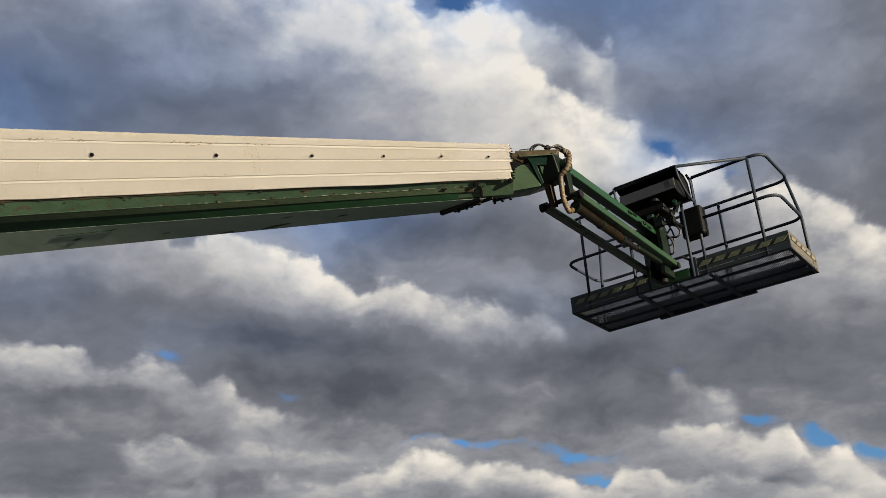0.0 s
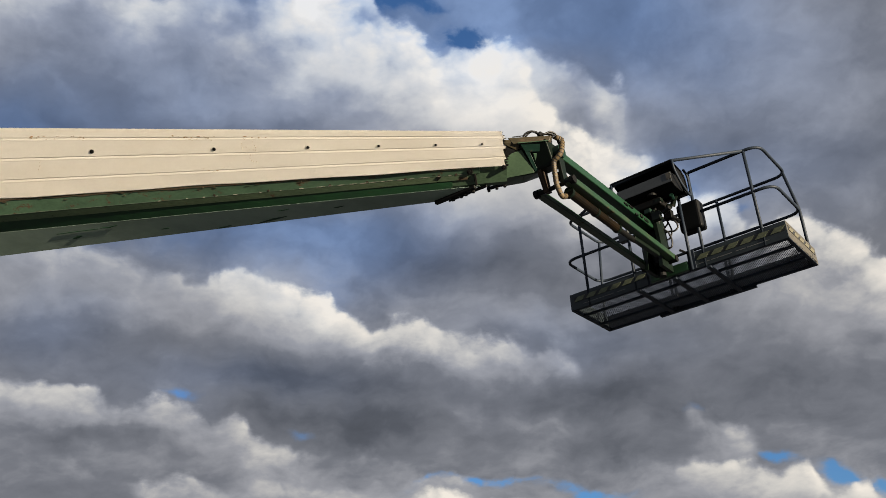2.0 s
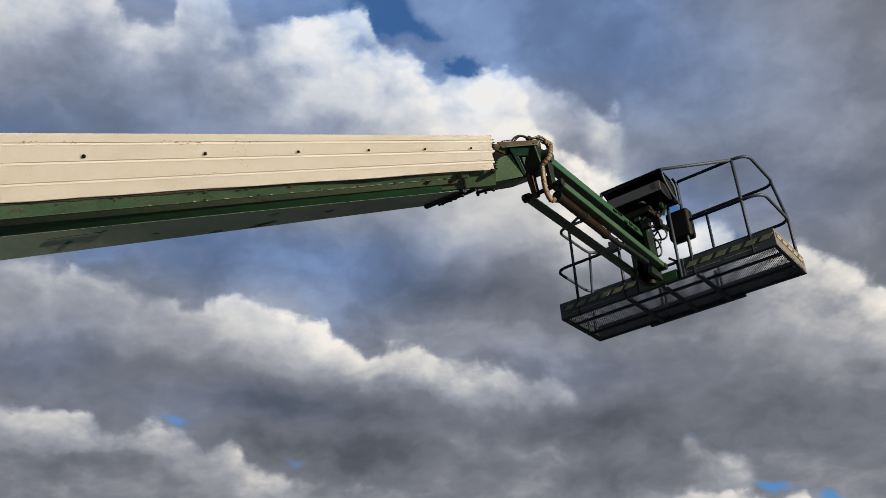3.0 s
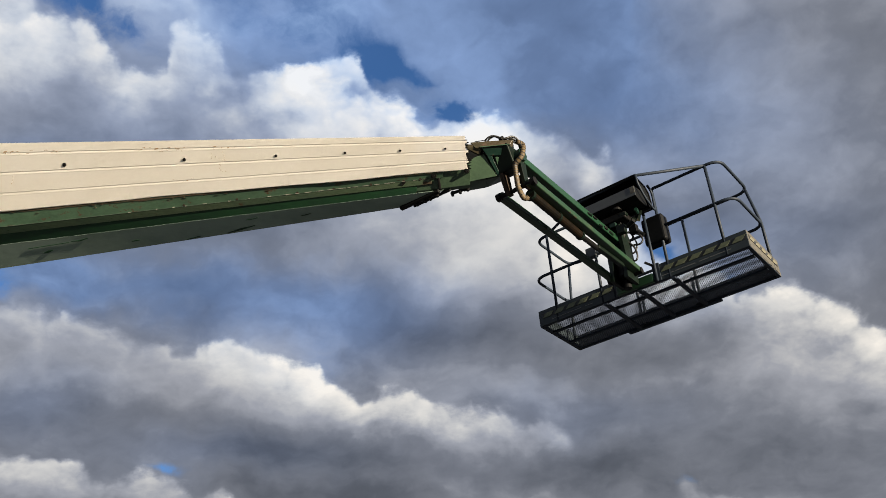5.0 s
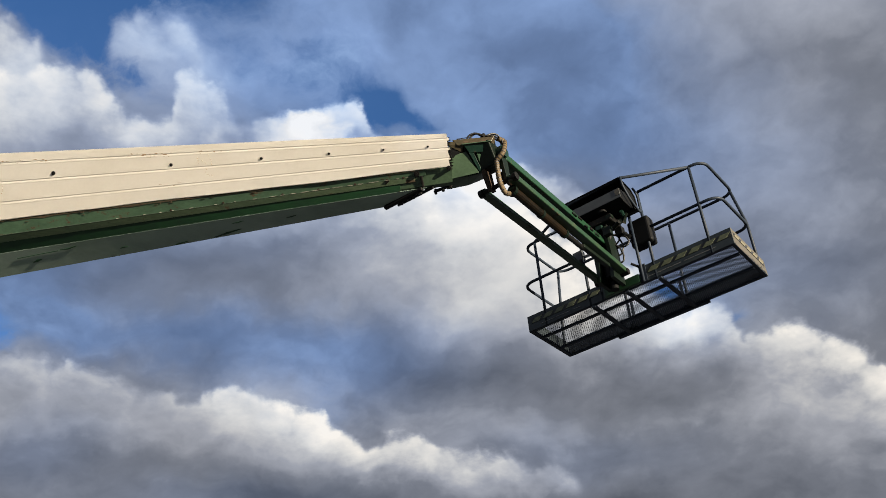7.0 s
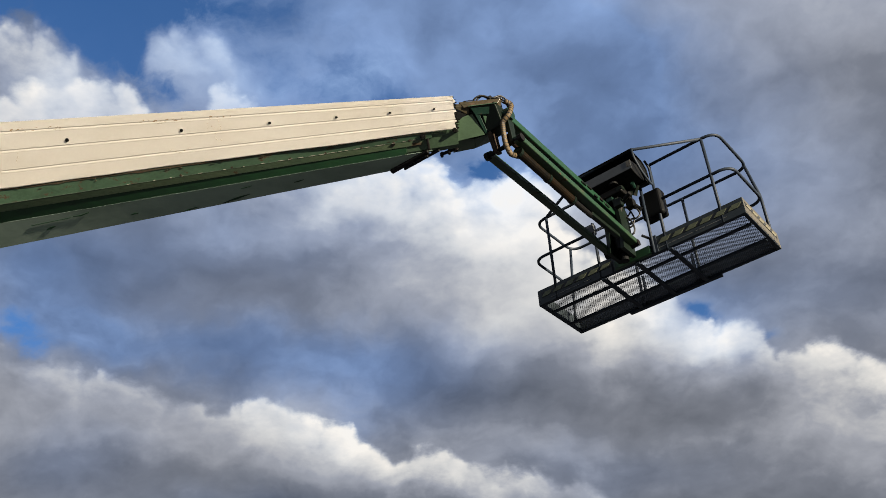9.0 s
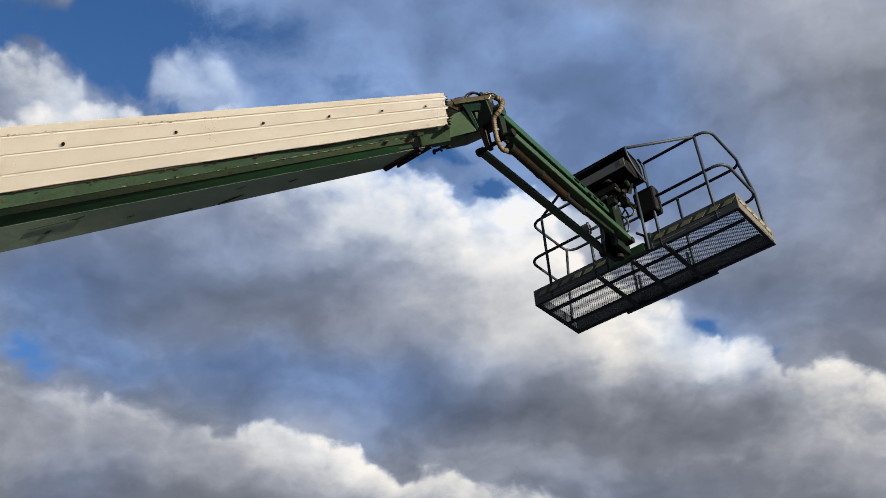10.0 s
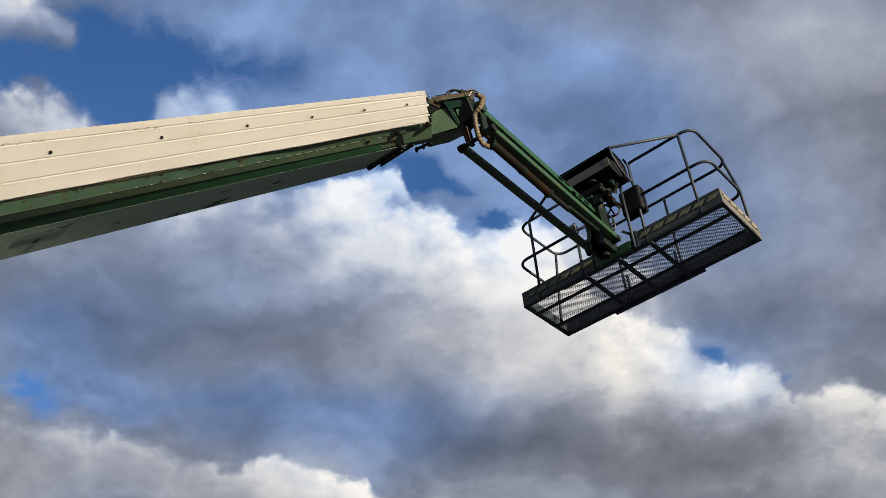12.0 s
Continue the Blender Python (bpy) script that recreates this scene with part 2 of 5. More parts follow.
above = wnoise(wvec("ADD", deck, (0.02, 0.0, 0.05)), 6.0, 5.0, 0.5)
fine = wnoise(deck, 20.0, 5.0, 0.55)
body = wmath("ADD", wmath("MULTIPLY_ADD", grain, 0.12, 0.21), wmath("MULTIPLY_ADD", lumps, 0.24, -0.12))
body = wmath("ADD", body, wmath("MULTIPLY_ADD", fine, 0.10, -0.05))
# lumps are lit from above and shaded below
body = wmath("MULTIPLY_ADD", wmath("SUBTRACT", lumps, above), 0.34, body)

# the cloud banks: each has a ragged lit crest and a soft grey flank below it, one in front of the other
AIM = radians(31)
front = wvec("ADD", way, wvec("SCALE", wvec("ADD", stir, wvec("SCALE", curl, scale=1.3)), scale=0.30))
ahead = wmath("MAXIMUM", wvec("DOT_PRODUCT", front, (0, math.cos(AIM), math.sin(AIM))), 0.2)
across_ = wmath("DIVIDE", wvec("DOT_PRODUCT", front, (1, 0, 0)), ahead)
upward = wmath("DIVIDE", wvec("DOT_PRODUCT", front, (0, -math.sin(AIM), math.cos(AIM))), ahead)
across_ = wmath("MULTIPLY_ADD", across_, 1 / 1.3, 0.5)
flat = wvec("MULTIPLY", way, (0.85, 0.85, 1.7))
turrets = wt.nodes.new("ShaderNodeTexVoronoi")
turrets.feature = "SMOOTH_F1"
turrets.inputs["Scale"].default_value, turrets.inputs["Detail"].default_value = 26.0, 2.0
turrets.inputs["Roughness"].default_value, turrets.inputs["Smoothness"].default_value = 0.5, 0.35
wt.links.new(bent, turrets.inputs["Vector"])
heads = wmath("ADD", wmath("MULTIPLY_ADD", turrets.outputs["Distance"], -1.4, 0.74), wmath("MULTIPLY_ADD", wnoise(flat, 27.0, 7.0, 0.62), 2.4, -1.2))
folds = wmath("ADD", wmath("MULTIPLY_ADD", wnoise(flat, 15.0, 6.0, 0.52), 2.4, -0.10), wmath("MULTIPLY_ADD", turrets.outputs["Distance"], -0.7, 0.38))


def profile(points):
    """A curve over the width of the sky ahead."""
    n = wt.nodes.new("ShaderNodeFloatCurve")
    c = n.mapping.curves[0]
    pts = [(min(max(u / 1.3 + 0.5, 0.0), 1.0), y) for u, y in points]
    c.points[0].location, c.points[1].location = pts[0], pts[-1]
    for p in pts[1:-1]:
        c.points.new(*p)
    for p in c.points:
        p.handle_type = "AUTO_CLAMPED"
    n.mapping.update()
    wt.links.new(across_, n.inputs["Value"])
    return n.outputs[0]


def ridge(before, edge_, depth, ragged, crest):
    """Lays a bank in front of what is there. crest: places along its top with their height and how brightly they are lit."""
    top_ = wmath("MULTIPLY_ADD", profile([(u, v + 0.5) for u, v, s in crest]), 1.0, -0.5)
    power = profile([(u, s) for u, v, s in crest])
    below = wmath("MULTIPLY_ADD", heads, ragged * 0.62, wmath("SUBTRACT", top_, upward))
    there = wt.nodes.new("ShaderNodeMapRange")
    there.interpolation_type = "SMOOTHSTEP"
    wt.links.new(below, there.inputs[0])
    there.inputs[1].default_value, there.inputs[2].default_value = -edge_ * 0.7, edge_ * 0.7
    shown = wmath("MULTIPLY", there.outputs[0], wmath("MULTIPLY", power, 3.0, clamp=True))
    deep = wmath("MULTIPLY", wmath("MAXIMUM", below, 0.0), 1 / depth)
    fade = wmath("EXPONENT", wmath("MULTIPLY", wmath("POWER", deep, 1.5), -0.8))
    cover_ = wmath("EXPONENT", wmath("MULTIPLY", wmath("MULTIPLY", deep, deep), -0.15))
    light = wmath("MULTIPLY", wmath("MULTIPLY", power, folds), wmath("MULTIPLY", fade, shown))
    lit_, solid = before
    return (wmath("MULTIPLY_ADD", lit_, wmath("SUBTRACT", 1.0, shown), light),
            wmath("MAXIMUM", solid, wmath("MULTIPLY", shown, cover_)))


lit_sky = (0.0, 0.0)
# corner cloud, high up
lit_sky = ridge(lit_sky, 0.03, 0.03, 0.024, [(-0.617, 0.516, 0.5), (-0.550, 0.504, 0.5), (-0.497, 0.487, 0.5), (-0.458, 0.465, 0.45), (-0.433, 0.445, 0.35), (-0.407, 0.428, 0.1), (-0.381, 0.419, 0)])
# high wisps, top left
lit_sky = ridge(lit_sky, 0.035, 0.045, 0.028, [(-0.595, 0.404, 0.5), (-0.543, 0.386, 0.5), (-0.492, 0.371, 0.62), (-0.454, 0.358, 0.6), (-0.416, 0.335, 0.4), (-0.385, 0.325, 0), (-0.355, 0.342, 0), (-0.332, 0.353, 0.22), (-0.294, 0.343, 0.28), (-0.256, 0.336, 0.3), (-0.233, 0.305, 0.1), (-0.209, 0.290, 0)])
# great cumulus
lit_sky = ridge(lit_sky, 0.016, 0.062, 0.026, [(-0.540, 0.284, 0.43), (-0.491, 0.293, 0.47), (-0.453, 0.301, 0.52), (-0.416, 0.304, 0.53), (-0.380, 0.300, 0.53), (-0.354, 0.279, 0.52), (-0.329, 0.250, 0.52), (-0.302, 0.230, 0.47), (-0.283, 0.225, 0.39), (-0.270, 0.258, 0.39), (-0.244, 0.273, 0.43), (-0.224, 0.256, 0.45), (-0.207, 0.238, 0.46), (-0.183, 0.227, 0.46), (-0.153, 0.221, 0.45), (-0.125, 0.219, 0.43), (-0.103, 0.232, 0.36), (-0.084, 0.236, 0.35), (-0.070, 0.226, 0.35), (-0.057, 0.196, 0.38), (-0.034, 0.174, 0.43), (-0.007, 0.156, 0.47), (0.019, 0.137, 0.52), (0.057, 0.151, 0.52), (0.093, 0.144, 0.47), (0.123, 0.134, 0.39), (0.153, 0.119, 0.3), (0.167, 0.104, 0.43), (0.191, 0.100, 0.3), (0.205, 0.082, 0.09), (0.235, 0.067, 0)])
# pale heap in the middle
lit_sky = ridge(lit_sky, 0.06, 0.075, 0.04, [(-0.201, 0.160, 0), (-0.153, 0.163, 0.12), (-0.117, 0.164, 0.3), (-0.082, 0.156, 0.42), (-0.034, 0.147, 0.55), (0.001, 0.130, 0.58), (0.041, 0.107, 0.6), (0.070, 0.078, 0.6), (0.104, 0.049, 0.55), (0.140, 0.038, 0.5), (0.176, 0.030, 0.55), (0.206, 0.013, 0.5), (0.223, -0.010, 0.3), (0.253, -0.024, 0.12), (0.283, -0.038, 0)])
# middle cloud
lit_sky = ridge(lit_sky, 0.02, 0.085, 0.024, [(-0.369, 0.181, 0), (-0.331, 0.186, 0.05), (-0.286, 0.194, 0.1), (-0.247, 0.206, 0.25), (-0.202, 0.210, 0.38), (-0.163, 0.217, 0.52), (-0.125, 0.217, 0.62), (-0.098, 0.208, 0.62), (-0.079, 0.195, 0.62), (-0.061, 0.179, 0.62), (-0.038, 0.181, 0.62), (-0.018, 0.165, 0.6), (0.002, 0.142, 0.58), (0.030, 0.149, 0.56), (0.062, 0.151, 0.55), (0.089, 0.125, 0.6), (0.115, 0.079, 0.7), (0.147, 0.045, 0.8), (0.182, 0.038, 0.75), (0.207, 0.020, 0.6), (0.231, -0.001, 0.05), (0.248, -0.008, 0)])
# right cloud bank
lit_sky = ridge(lit_sky, 0.014, 0.058, 0.024, [(0.139, -0.021, 0), (0.169, -0.018, 0.15), (0.205, -0.016, 0.3), (0.234, -0.028, 0.35), (0.264, -0.022, 0.5), (0.289, -0.014, 0.6), (0.306, -0.029, 0.5), (0.324, -0.058, 0.42), (0.348, -0.057, 0.45), (0.379, -0.049, 0.68), (0.411, -0.067, 0.75), (0.455, -0.089, 0.75), (0.508, -0.117, 0.7)])
# long lit ridge
lit_sky = ridge(lit_sky, 0.014, 0.032, 0.022, [(-0.593, 0.014, 0.29), (-0.530, 0.003, 0.29), (-0.493, -0.004, 0.31), (-0.439, -0.015, 0.32), (-0.403, -0.023, 0.34), (-0.356, -0.048, 0.28), (-0.320, -0.063, 0.25), (-0.278, -0.074, 0.28), (-0.253, -0.062, 0.53), (-0.217, -0.068, 0.59), (-0.188, -0.087, 0.62), (-0.140, -0.107, 0.64), (-0.117, -0.124, 0.59), (-0.094, -0.140, 0.55), (-0.057, -0.140, 0.53), (-0.009, -0.153, 0.51), (0.014, -0.170, 0.36), (0.045, -0.164, 0.36), (0.082, -0.172, 0.3), (0.115, -0.178, 0.32), (0.141, -0.199, 0.09), (0.178, -0.186, 0.15), (0.197, -0.185, 0.16), (0.220, -0.202, 0)])
# second ridge
lit_sky = ridge(lit_sky, 0.012, 0.04, 0.02, [(-0.575, -0.153, 0.35), (-0.526, -0.162, 0.38), (-0.490, -0.168, 0.4), (-0.454, -0.175, 0.42), (-0.399, -0.184, 0.46), (-0.370, -0.207, 0.4), (-0.333, -0.207, 0.35), (-0.297, -0.221, 0.36), (-0.266, -0.232, 0.34), (-0.237, -0.251, 0.44), (-0.213, -0.262, 0.42), (-0.176, -0.277, 0.32), (-0.126, -0.275, 0.25), (-0.077, -0.285, 0.22), (-0.040, -0.305, 0.1), (-0.003, -0.314, 0)])
# small head
lit_sky = ridge(lit_sky, 0.012, 0.03, 0.014, [(0.027, -0.239, 0), (0.051, -0.244, 0.2), (0.082, -0.254, 0.24), (0.125, -0.260, 0.15), (0.175, -0.274, 0), (0.225, -0.271, 0), (0.248, -0.257, 0.3), (0.276, -0.262, 0.34), (0.297, -0.279, 0.34), (0.319, -0.290, 0.1), (0.337, -0.298, 0)])
# third ridge
lit_sky = ridge(lit_sky, 0.012, 0.028, 0.018, [(-0.588, -0.260, 0.12), (-0.501, -0.264, 0.15), (-0.439, -0.270, 0.16), (-0.390, -0.286, 0.2), (-0.354, -0.301, 0.4), (-0.322, -0.297, 0.42), (-0.292, -0.302, 0.36), (-0.261, -0.317, 0.2), (-0.210, -0.301, 0.32), (-0.154, -0.315, 0.3), (-0.104, -0.312, 0.25), (-0.053, -0.311, 0.3), (0.015, -0.321, 0.25), (0.058, -0.338, 0.1), (0.096, -0.347, 0)])
# right low heap
lit_sky = ridge(lit_sky, 0.011, 0.03, 0.016, [(0.096, -0.340, 0), (0.147, -0.338, 0.06), (0.191, -0.330, 0.2), (0.248, -0.319, 0.36), (0.311, -0.323, 0.5), (0.339, -0.334, 0.5), (0.367, -0.323, 0.6), (0.386, -0.346, 0.5), (0.404, -0.361, 0.45), (0.434, -0.353, 0.6), (0.449, -0.375, 0.4), (0.479, -0.386, 0.5), (0.525, -0.401, 0.5), (0.588, -0.412, 0.5)])
# low bright row
lit_sky = ridge(lit_sky, 0.009, 0.026, 0.014, [(-0.302, -0.347, 0.25), (-0.207, -0.346, 0.28), (-0.157, -0.356, 0.3), (-0.106, -0.347, 0.4), (-0.074, -0.339, 0.6), (-0.055, -0.329, 0.7), (-0.014, -0.335, 0.7), (0.014, -0.348, 0.66), (0.058, -0.350, 0.64), (0.089, -0.358, 0.6), (0.129, -0.375, 0.5), (0.157, -0.385, 0.3), (0.183, -0.367, 0.5), (0.215, -0.364, 0.52), (0.243, -0.381, 0.45), (0.278, -0.375, 0.35), (0.341, -0.383, 0.35), (0.404, -0.400, 0.3), (0.479, -0.411, 0.3)])
lit = wmath("ADD", wmath("ADD", body, lit_sky[0]), fields["soft"])
lit = wmath("MULTIPLY_ADD", lit, 0.8, 0.2)


def tones(stops):
    ramp = wt.nodes.new("ShaderNodeValToRGB")
    wt.links.new(lit, ramp.inputs[0])
    first, last = stops[0], stops[-1]
    ramp.color_ramp.elements[0].position, ramp.color_ramp.elements[0].color = first[0], (*first[1], 1)
    ramp.color_ramp.elements[1].position, ramp.color_ramp.elements[1].color = last[0], (*last[1], 1)
    for where, rgb in stops[1:-1]:
        ramp.color_ramp.elements.new(where).color = (*rgb, 1)
    return ramp.outputs[0]


# clouds are warm where lit and slate grey below; a veil of air in front turns some of them blue
grey = tones(((0.0, (0.055, 0.061, 0.073)), (0.2, (0.097, 0.107, 0.130)), (0.4, (0.182, 0.194, 0.226)), (0.56, (0.325, 0.336, 0.372)), (0.744, (0.60, 0.59, 0.57)), (1.0, (0.88, 0.83, 0.755))))
rise = wt.nodes.new("ShaderNodeMapRange")
wt.links.new(split.outputs[2], rise.inputs[0])
rise.inputs[1].default_value, rise.inputs[2].default_value = 0.50, 0.74
rise.inputs[4].default_value = 0.22
thick = wmath("MINIMUM", wmath("ADD", fields["veil"], rise.outputs[0]), 1.0)
# sunlit banks stand in front of the veil
thick = wmath("MULTIPLY", thick, wmath("MULTIPLY_ADD", wmath("MINIMUM", lit_sky[0], 0.6), -1.25, 1.0))
tint = wvec("ADD", wvec("SCALE", (-0.31, 0.0, 0.56), scale=thick), (1, 1, 1))
cloud = wvec("MULTIPLY", grey, tint)
torn = wmath("MULTIPLY_ADD", wnoise(deck, 8.0, 8.0, 0.6), 2.8, -0.70)
gap = wmath("MULTIPLY", wmath("MULTIPLY", fields["blue"], torn), wmath("SUBTRACT", 1.0, lit_sky[1]))
clear = wt.nodes.new("ShaderNodeMapRange")
clear.interpolation_type = "SMOOTHSTEP"
wt.links.new(gap, clear.inputs[0])
clear.inputs[1].default_value, clear.inputs[2].default_value = 0.05, 0.85
clear.inputs[4].default_value = 0.94
air = wt.nodes.new("ShaderNodeTexSky")
air.sky_type, air.sun_disc = "NISHITA", False
air.sun_elevation, air.sun_rotation = radians(max(SUN_EL, 12)), radians(SUN_AZ)
AIR = 0.64
thin = wvec("MULTIPLY", air.outputs[0], (AIR * 0.54, AIR * 1.05, AIR * 1.78))
# glow added to the unseen cloud round the low sun, to brighten the cover
toward = Vector((math.sin(radians(SUN_AZ)), math.cos(radians(SUN_AZ)), math.sin(radians(SUN_EL))))
glow = wmath("POWER", wmath("MAXIMUM", wvec("DOT_PRODUCT", way, toward), 0.0), 1.6)
clouds = wvec("SCALE", cloud, scale=wmath("MULTIPLY_ADD", glow, 7.07, 7.07))
both = wmix(clear.outputs[0], clouds, thin)
back = wt.nodes.new("ShaderNodeBackground")
back.inputs[1].default_value = 0.05
wt.links.new(both, back.inputs[0])
out = wt.nodes.new("ShaderNodeOutputWorld")
wt.links.new(back.outputs[0], out.inputs[0])

sun = new("sun", bpy.data.lights.new("sun", "SUN"))
sun.data.energy, sun.data.angle, sun.data.color = 5.0, radians(0.6), (1.0, 0.85, 0.65)
a_, e_ = radians(SUN_AZ), radians(SUN_EL)
sun.matrix_world = look((0, 0, 0), (-math.sin(a_) * math.cos(e_), -math.cos(a_) * math.cos(e_), -math.sin(e_)))

# ---- materials ----
def material(name, base, rough=0.5, metal=0.0, second=None, patch=0.45, scale=6.0, grain=0.12, fine=90.0, bump=0.15, rust=None, rust_at=0.62, streak=(1, 1, 1), shine=0.5):
    """A painted or bare surface: base colour with a second tone in patches, fine grain, rust or dirt where the noise is high, and a little relief."""
    m = bpy.data.materials.new(name)
    m.use_nodes = True
    nt = m.node_tree
    b = nt.nodes["Principled BSDF"]
    co = nt.nodes.new("ShaderNodeTexCoord")
    mp = nt.nodes.new("ShaderNodeMapping")
    mp.inputs["Scale"].default_value = streak
    nt.links.new(co.outputs["Object"], mp.inputs[0])

    def tex(s, d, r=0.6):
        n = nt.nodes.new("ShaderNodeTexNoise")
        n.inputs["Scale"].default_value, n.inputs["Detail"].default_value, n.inputs["Roughness"].default_value = s, d, r
        nt.links.new(mp.outputs[0], n.inputs["Vector"])
        return n.outputs[0]

    def blend(f, a, c):
        n = nt.nodes.new("ShaderNodeMix")
        n.data_type = "RGBA"
        nt.links.new(f, n.inputs[0])
        for i, v in ((6, a), (7, c)):
            if isinstance(v, tuple):
                n.inputs[i].default_value = (*v, 1)
            else:
                nt.links.new(v, n.inputs[i])
        return n.outputs[2]

    def remap(v, lo, hi, a=0.0, c=1.0):
        n = nt.nodes.new("ShaderNodeMapRange")
        nt.links.new(v, n.inputs[0])
        for i, q in enumerate((lo, hi, a, c)):
            n.inputs[i + 1].default_value = q
        return n.outputs[0]

    second = second or tuple(c * 0.7 for c in base)
    big, small = tex(scale, 5.0), tex(fine, 3.0)
    col = blend(remap(big, patch, patch + 0.25), base, second)
    dirt = remap(small, 0.35, 0.75, 1 - grain, 1 + grain)
    mul = nt.nodes.new("ShaderNodeVectorMath")
    mul.operation = "SCALE"
    nt.links.new(col, mul.inputs[0])
    nt.links.new(dirt, mul.inputs["Scale"])
    col = mul.outputs[0]
    ro = remap(small, 0.3, 0.7, max(rough - 0.08, 0.05), min(rough + 0.1, 1))
    if rust:
        f = remap(tex(scale * 2.7, 8.0, 0.7), rust_at, rust_at + 0.06)
        col = blend(f, col, rust)
        ro = blend_float(nt, f, ro, 0.9)
    nt.links.new(col, b.inputs["Base Color"])
    nt.links.new(ro, b.inputs["Roughness"])
    b.inputs["Metallic"].default_value = metal
    b.inputs["Specular IOR Level"].default_value = shine
    bp = nt.nodes.new("ShaderNodeBump")
    bp.inputs["Strength"].default_value, bp.inputs["Distance"].default_value = bump, 0.004
    nt.links.new(small, bp.inputs["Height"])
    nt.links.new(bp.outputs[0], b.inputs["Normal"])
    return m


def blend_float(nt, f, a, v):
    n = nt.nodes.new("ShaderNodeMix")
    nt.links.new(f, n.inputs[0])
    nt.links.new(a, n.inputs[2])
    n.inputs[3].default_value = v
    return n.outputs[0]


RUST = (0.06, 0.036, 0.018)
CREAM = material("cream_paint", (0.86, 0.838, 0.785), 0.40, second=(0.825, 0.795, 0.73), scale=1.6, grain=0.014, fine=40, bump=0.012, rust=(0.42, 0.28, 0.14), rust_at=0.77, streak=(0.5, 1, 1))
GREEN = material("green_paint", (0.006, 0.032, 0.0135), 0.38, shine=0.4, second=(0.008, 0.030, 0.014), scale=4, grain=0.15, fine=60, bump=0.1, rust=RUST, rust_at=0.66)
FADED = material("faded_green_paint", (0.052, 0.100, 0.060), 0.38, second=(0.034, 0.066, 0.040), scale=5, grain=0.15, fine=60, bump=0.12, rust=RUST, rust_at=0.575, streak=(0.4, 1, 1))
RUSTLINE = material("rust_line", (0.075, 0.05, 0.028), 0.7, second=(0.04, 0.045, 0.022), scale=9, grain=0.3, fine=70, bump=0.2, rust=(0.035, 0.02, 0.01), rust_at=0.56, streak=(0.5, 1, 1))
# paler than the boom's green: ground and sky reflections are put into its colour
BELLY = material("belly_reflection_paint", (0.25, 0.33, 0.28), 0.40, second=(0.155, 0.215, 0.175), scale=1.9, grain=0.04, fine=40, bump=0.02, rust=(0.07, 0.075, 0.05), rust_at=0.68, streak=(0.35, 1, 1))
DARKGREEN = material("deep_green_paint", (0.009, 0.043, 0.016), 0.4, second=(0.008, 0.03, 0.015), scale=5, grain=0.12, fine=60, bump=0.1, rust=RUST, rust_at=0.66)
LINK = material("worn_link_paint", (0.009, 0.032, 0.014), 0.38, shine=0.4, second=(0.020, 0.036, 0.016), scale=3.2, grain=0.2, fine=70, bump=0.15, rust=(0.034, 0.019, 0.008), rust_at=0.60, streak=(0.7, 1, 1))
OILY = material("oily_brown_steel", (0.0085, 0.0052, 0.0022), 0.5, second=(0.0025, 0.0024, 0.0016), patch=0.38, scale=5, grain=0.3, fine=70, bump=0.25, shine=0.1)
CAPTAN = material("bleached_rusty_paint", (0.046, 0.036, 0.019), 0.45, second=(0.02, 0.021, 0.010), scale=9, grain=0.25, fine=80, bump=0.3, rust=(0.07, 0.04, 0.022), rust_at=0.58, streak=(0.5, 1, 1))
RUSTY = material("rusty_steel", (0.036, 0.022, 0.013), 0.7, shine=0.25, second=(0.014, 0.011, 0.008), scale=14, grain=0.3, fine=90, bump=0.4)
GREY = material("grey_toe_paint", (0.022, 0.031, 0.036), 0.45, shine=0.35, second=(0.017, 0.024, 0.029), scale=5, grain=0.15, fine=80, bump=0.1, rust=(0.09, 0.09, 0.085), rust_at=0.76)
# near-black green: the shade below the console is painted into this colour
MOUNT = material("shaded_mount_paint", (0.002, 0.0065, 0.0035), 0.45, shine=0.2, second=(0.0015, 0.004, 0.0025), scale=7, grain=0.2, fine=70, bump=0.15, rust=(0.02, 0.014, 0.008), rust_at=0.62)
WORN = material("worn_end_paint", (0.068, 0.063, 0.05), 0.5, second=(0.032, 0.031, 0.028), patch=0.5, scale=16, grain=0.2, fine=90, bump=0.25, rust=(0.04, 0.04, 0.036), rust_at=0.60)
RAIL = material("rail_paint", (0.015, 0.022, 0.033), 0.55, shine=0.2, second=(0.011, 0.018, 0.028), scale=12, grain=0.15, fine=120, bump=0.08, rust=(0.04, 0.035, 0.03), rust_at=0.78)
MESH = material("galvanised_mesh", (0.05, 0.056, 0.062), 0.5, metal=0.3, scale=20, grain=0.2, fine=120)
BLACK = material("black_plastic", (0.002, 0.0026, 0.003), 0.55, second=(0.0035, 0.004, 0.0045), scale=8, grain=0.2, fine=90, shine=0.14)
CONSOLE = material("grey_console", (0.046, 0.054, 0.058), 0.45, second=(0.04, 0.045, 0.05), scale=9, grain=0.12, fine=90)
DARKSTEEL = material("dark_greasy_steel", (0.0022, 0.0025, 0.0025), 0.55, second=(0.004, 0.0034, 0.0027), scale=18, grain=0.3, fine=90, bump=0.3, shine=0.18)
# darker than the lower cheek: shade below the cap is put into this colour
TEAL = material("shaded_teal_paint", (0.003, 0.016, 0.011), 0.4, shine=0.3, second=(0.005, 0.021, 0.014), scale=9, grain=0.2, fine=70, bump=0.15, rust=(0.03, 0.02, 0.012), rust_at=0.64)
HOSE = material("black_rubber_hose", (0.008, 0.008, 0.008), 0.5, grain=0.2, fine=90)
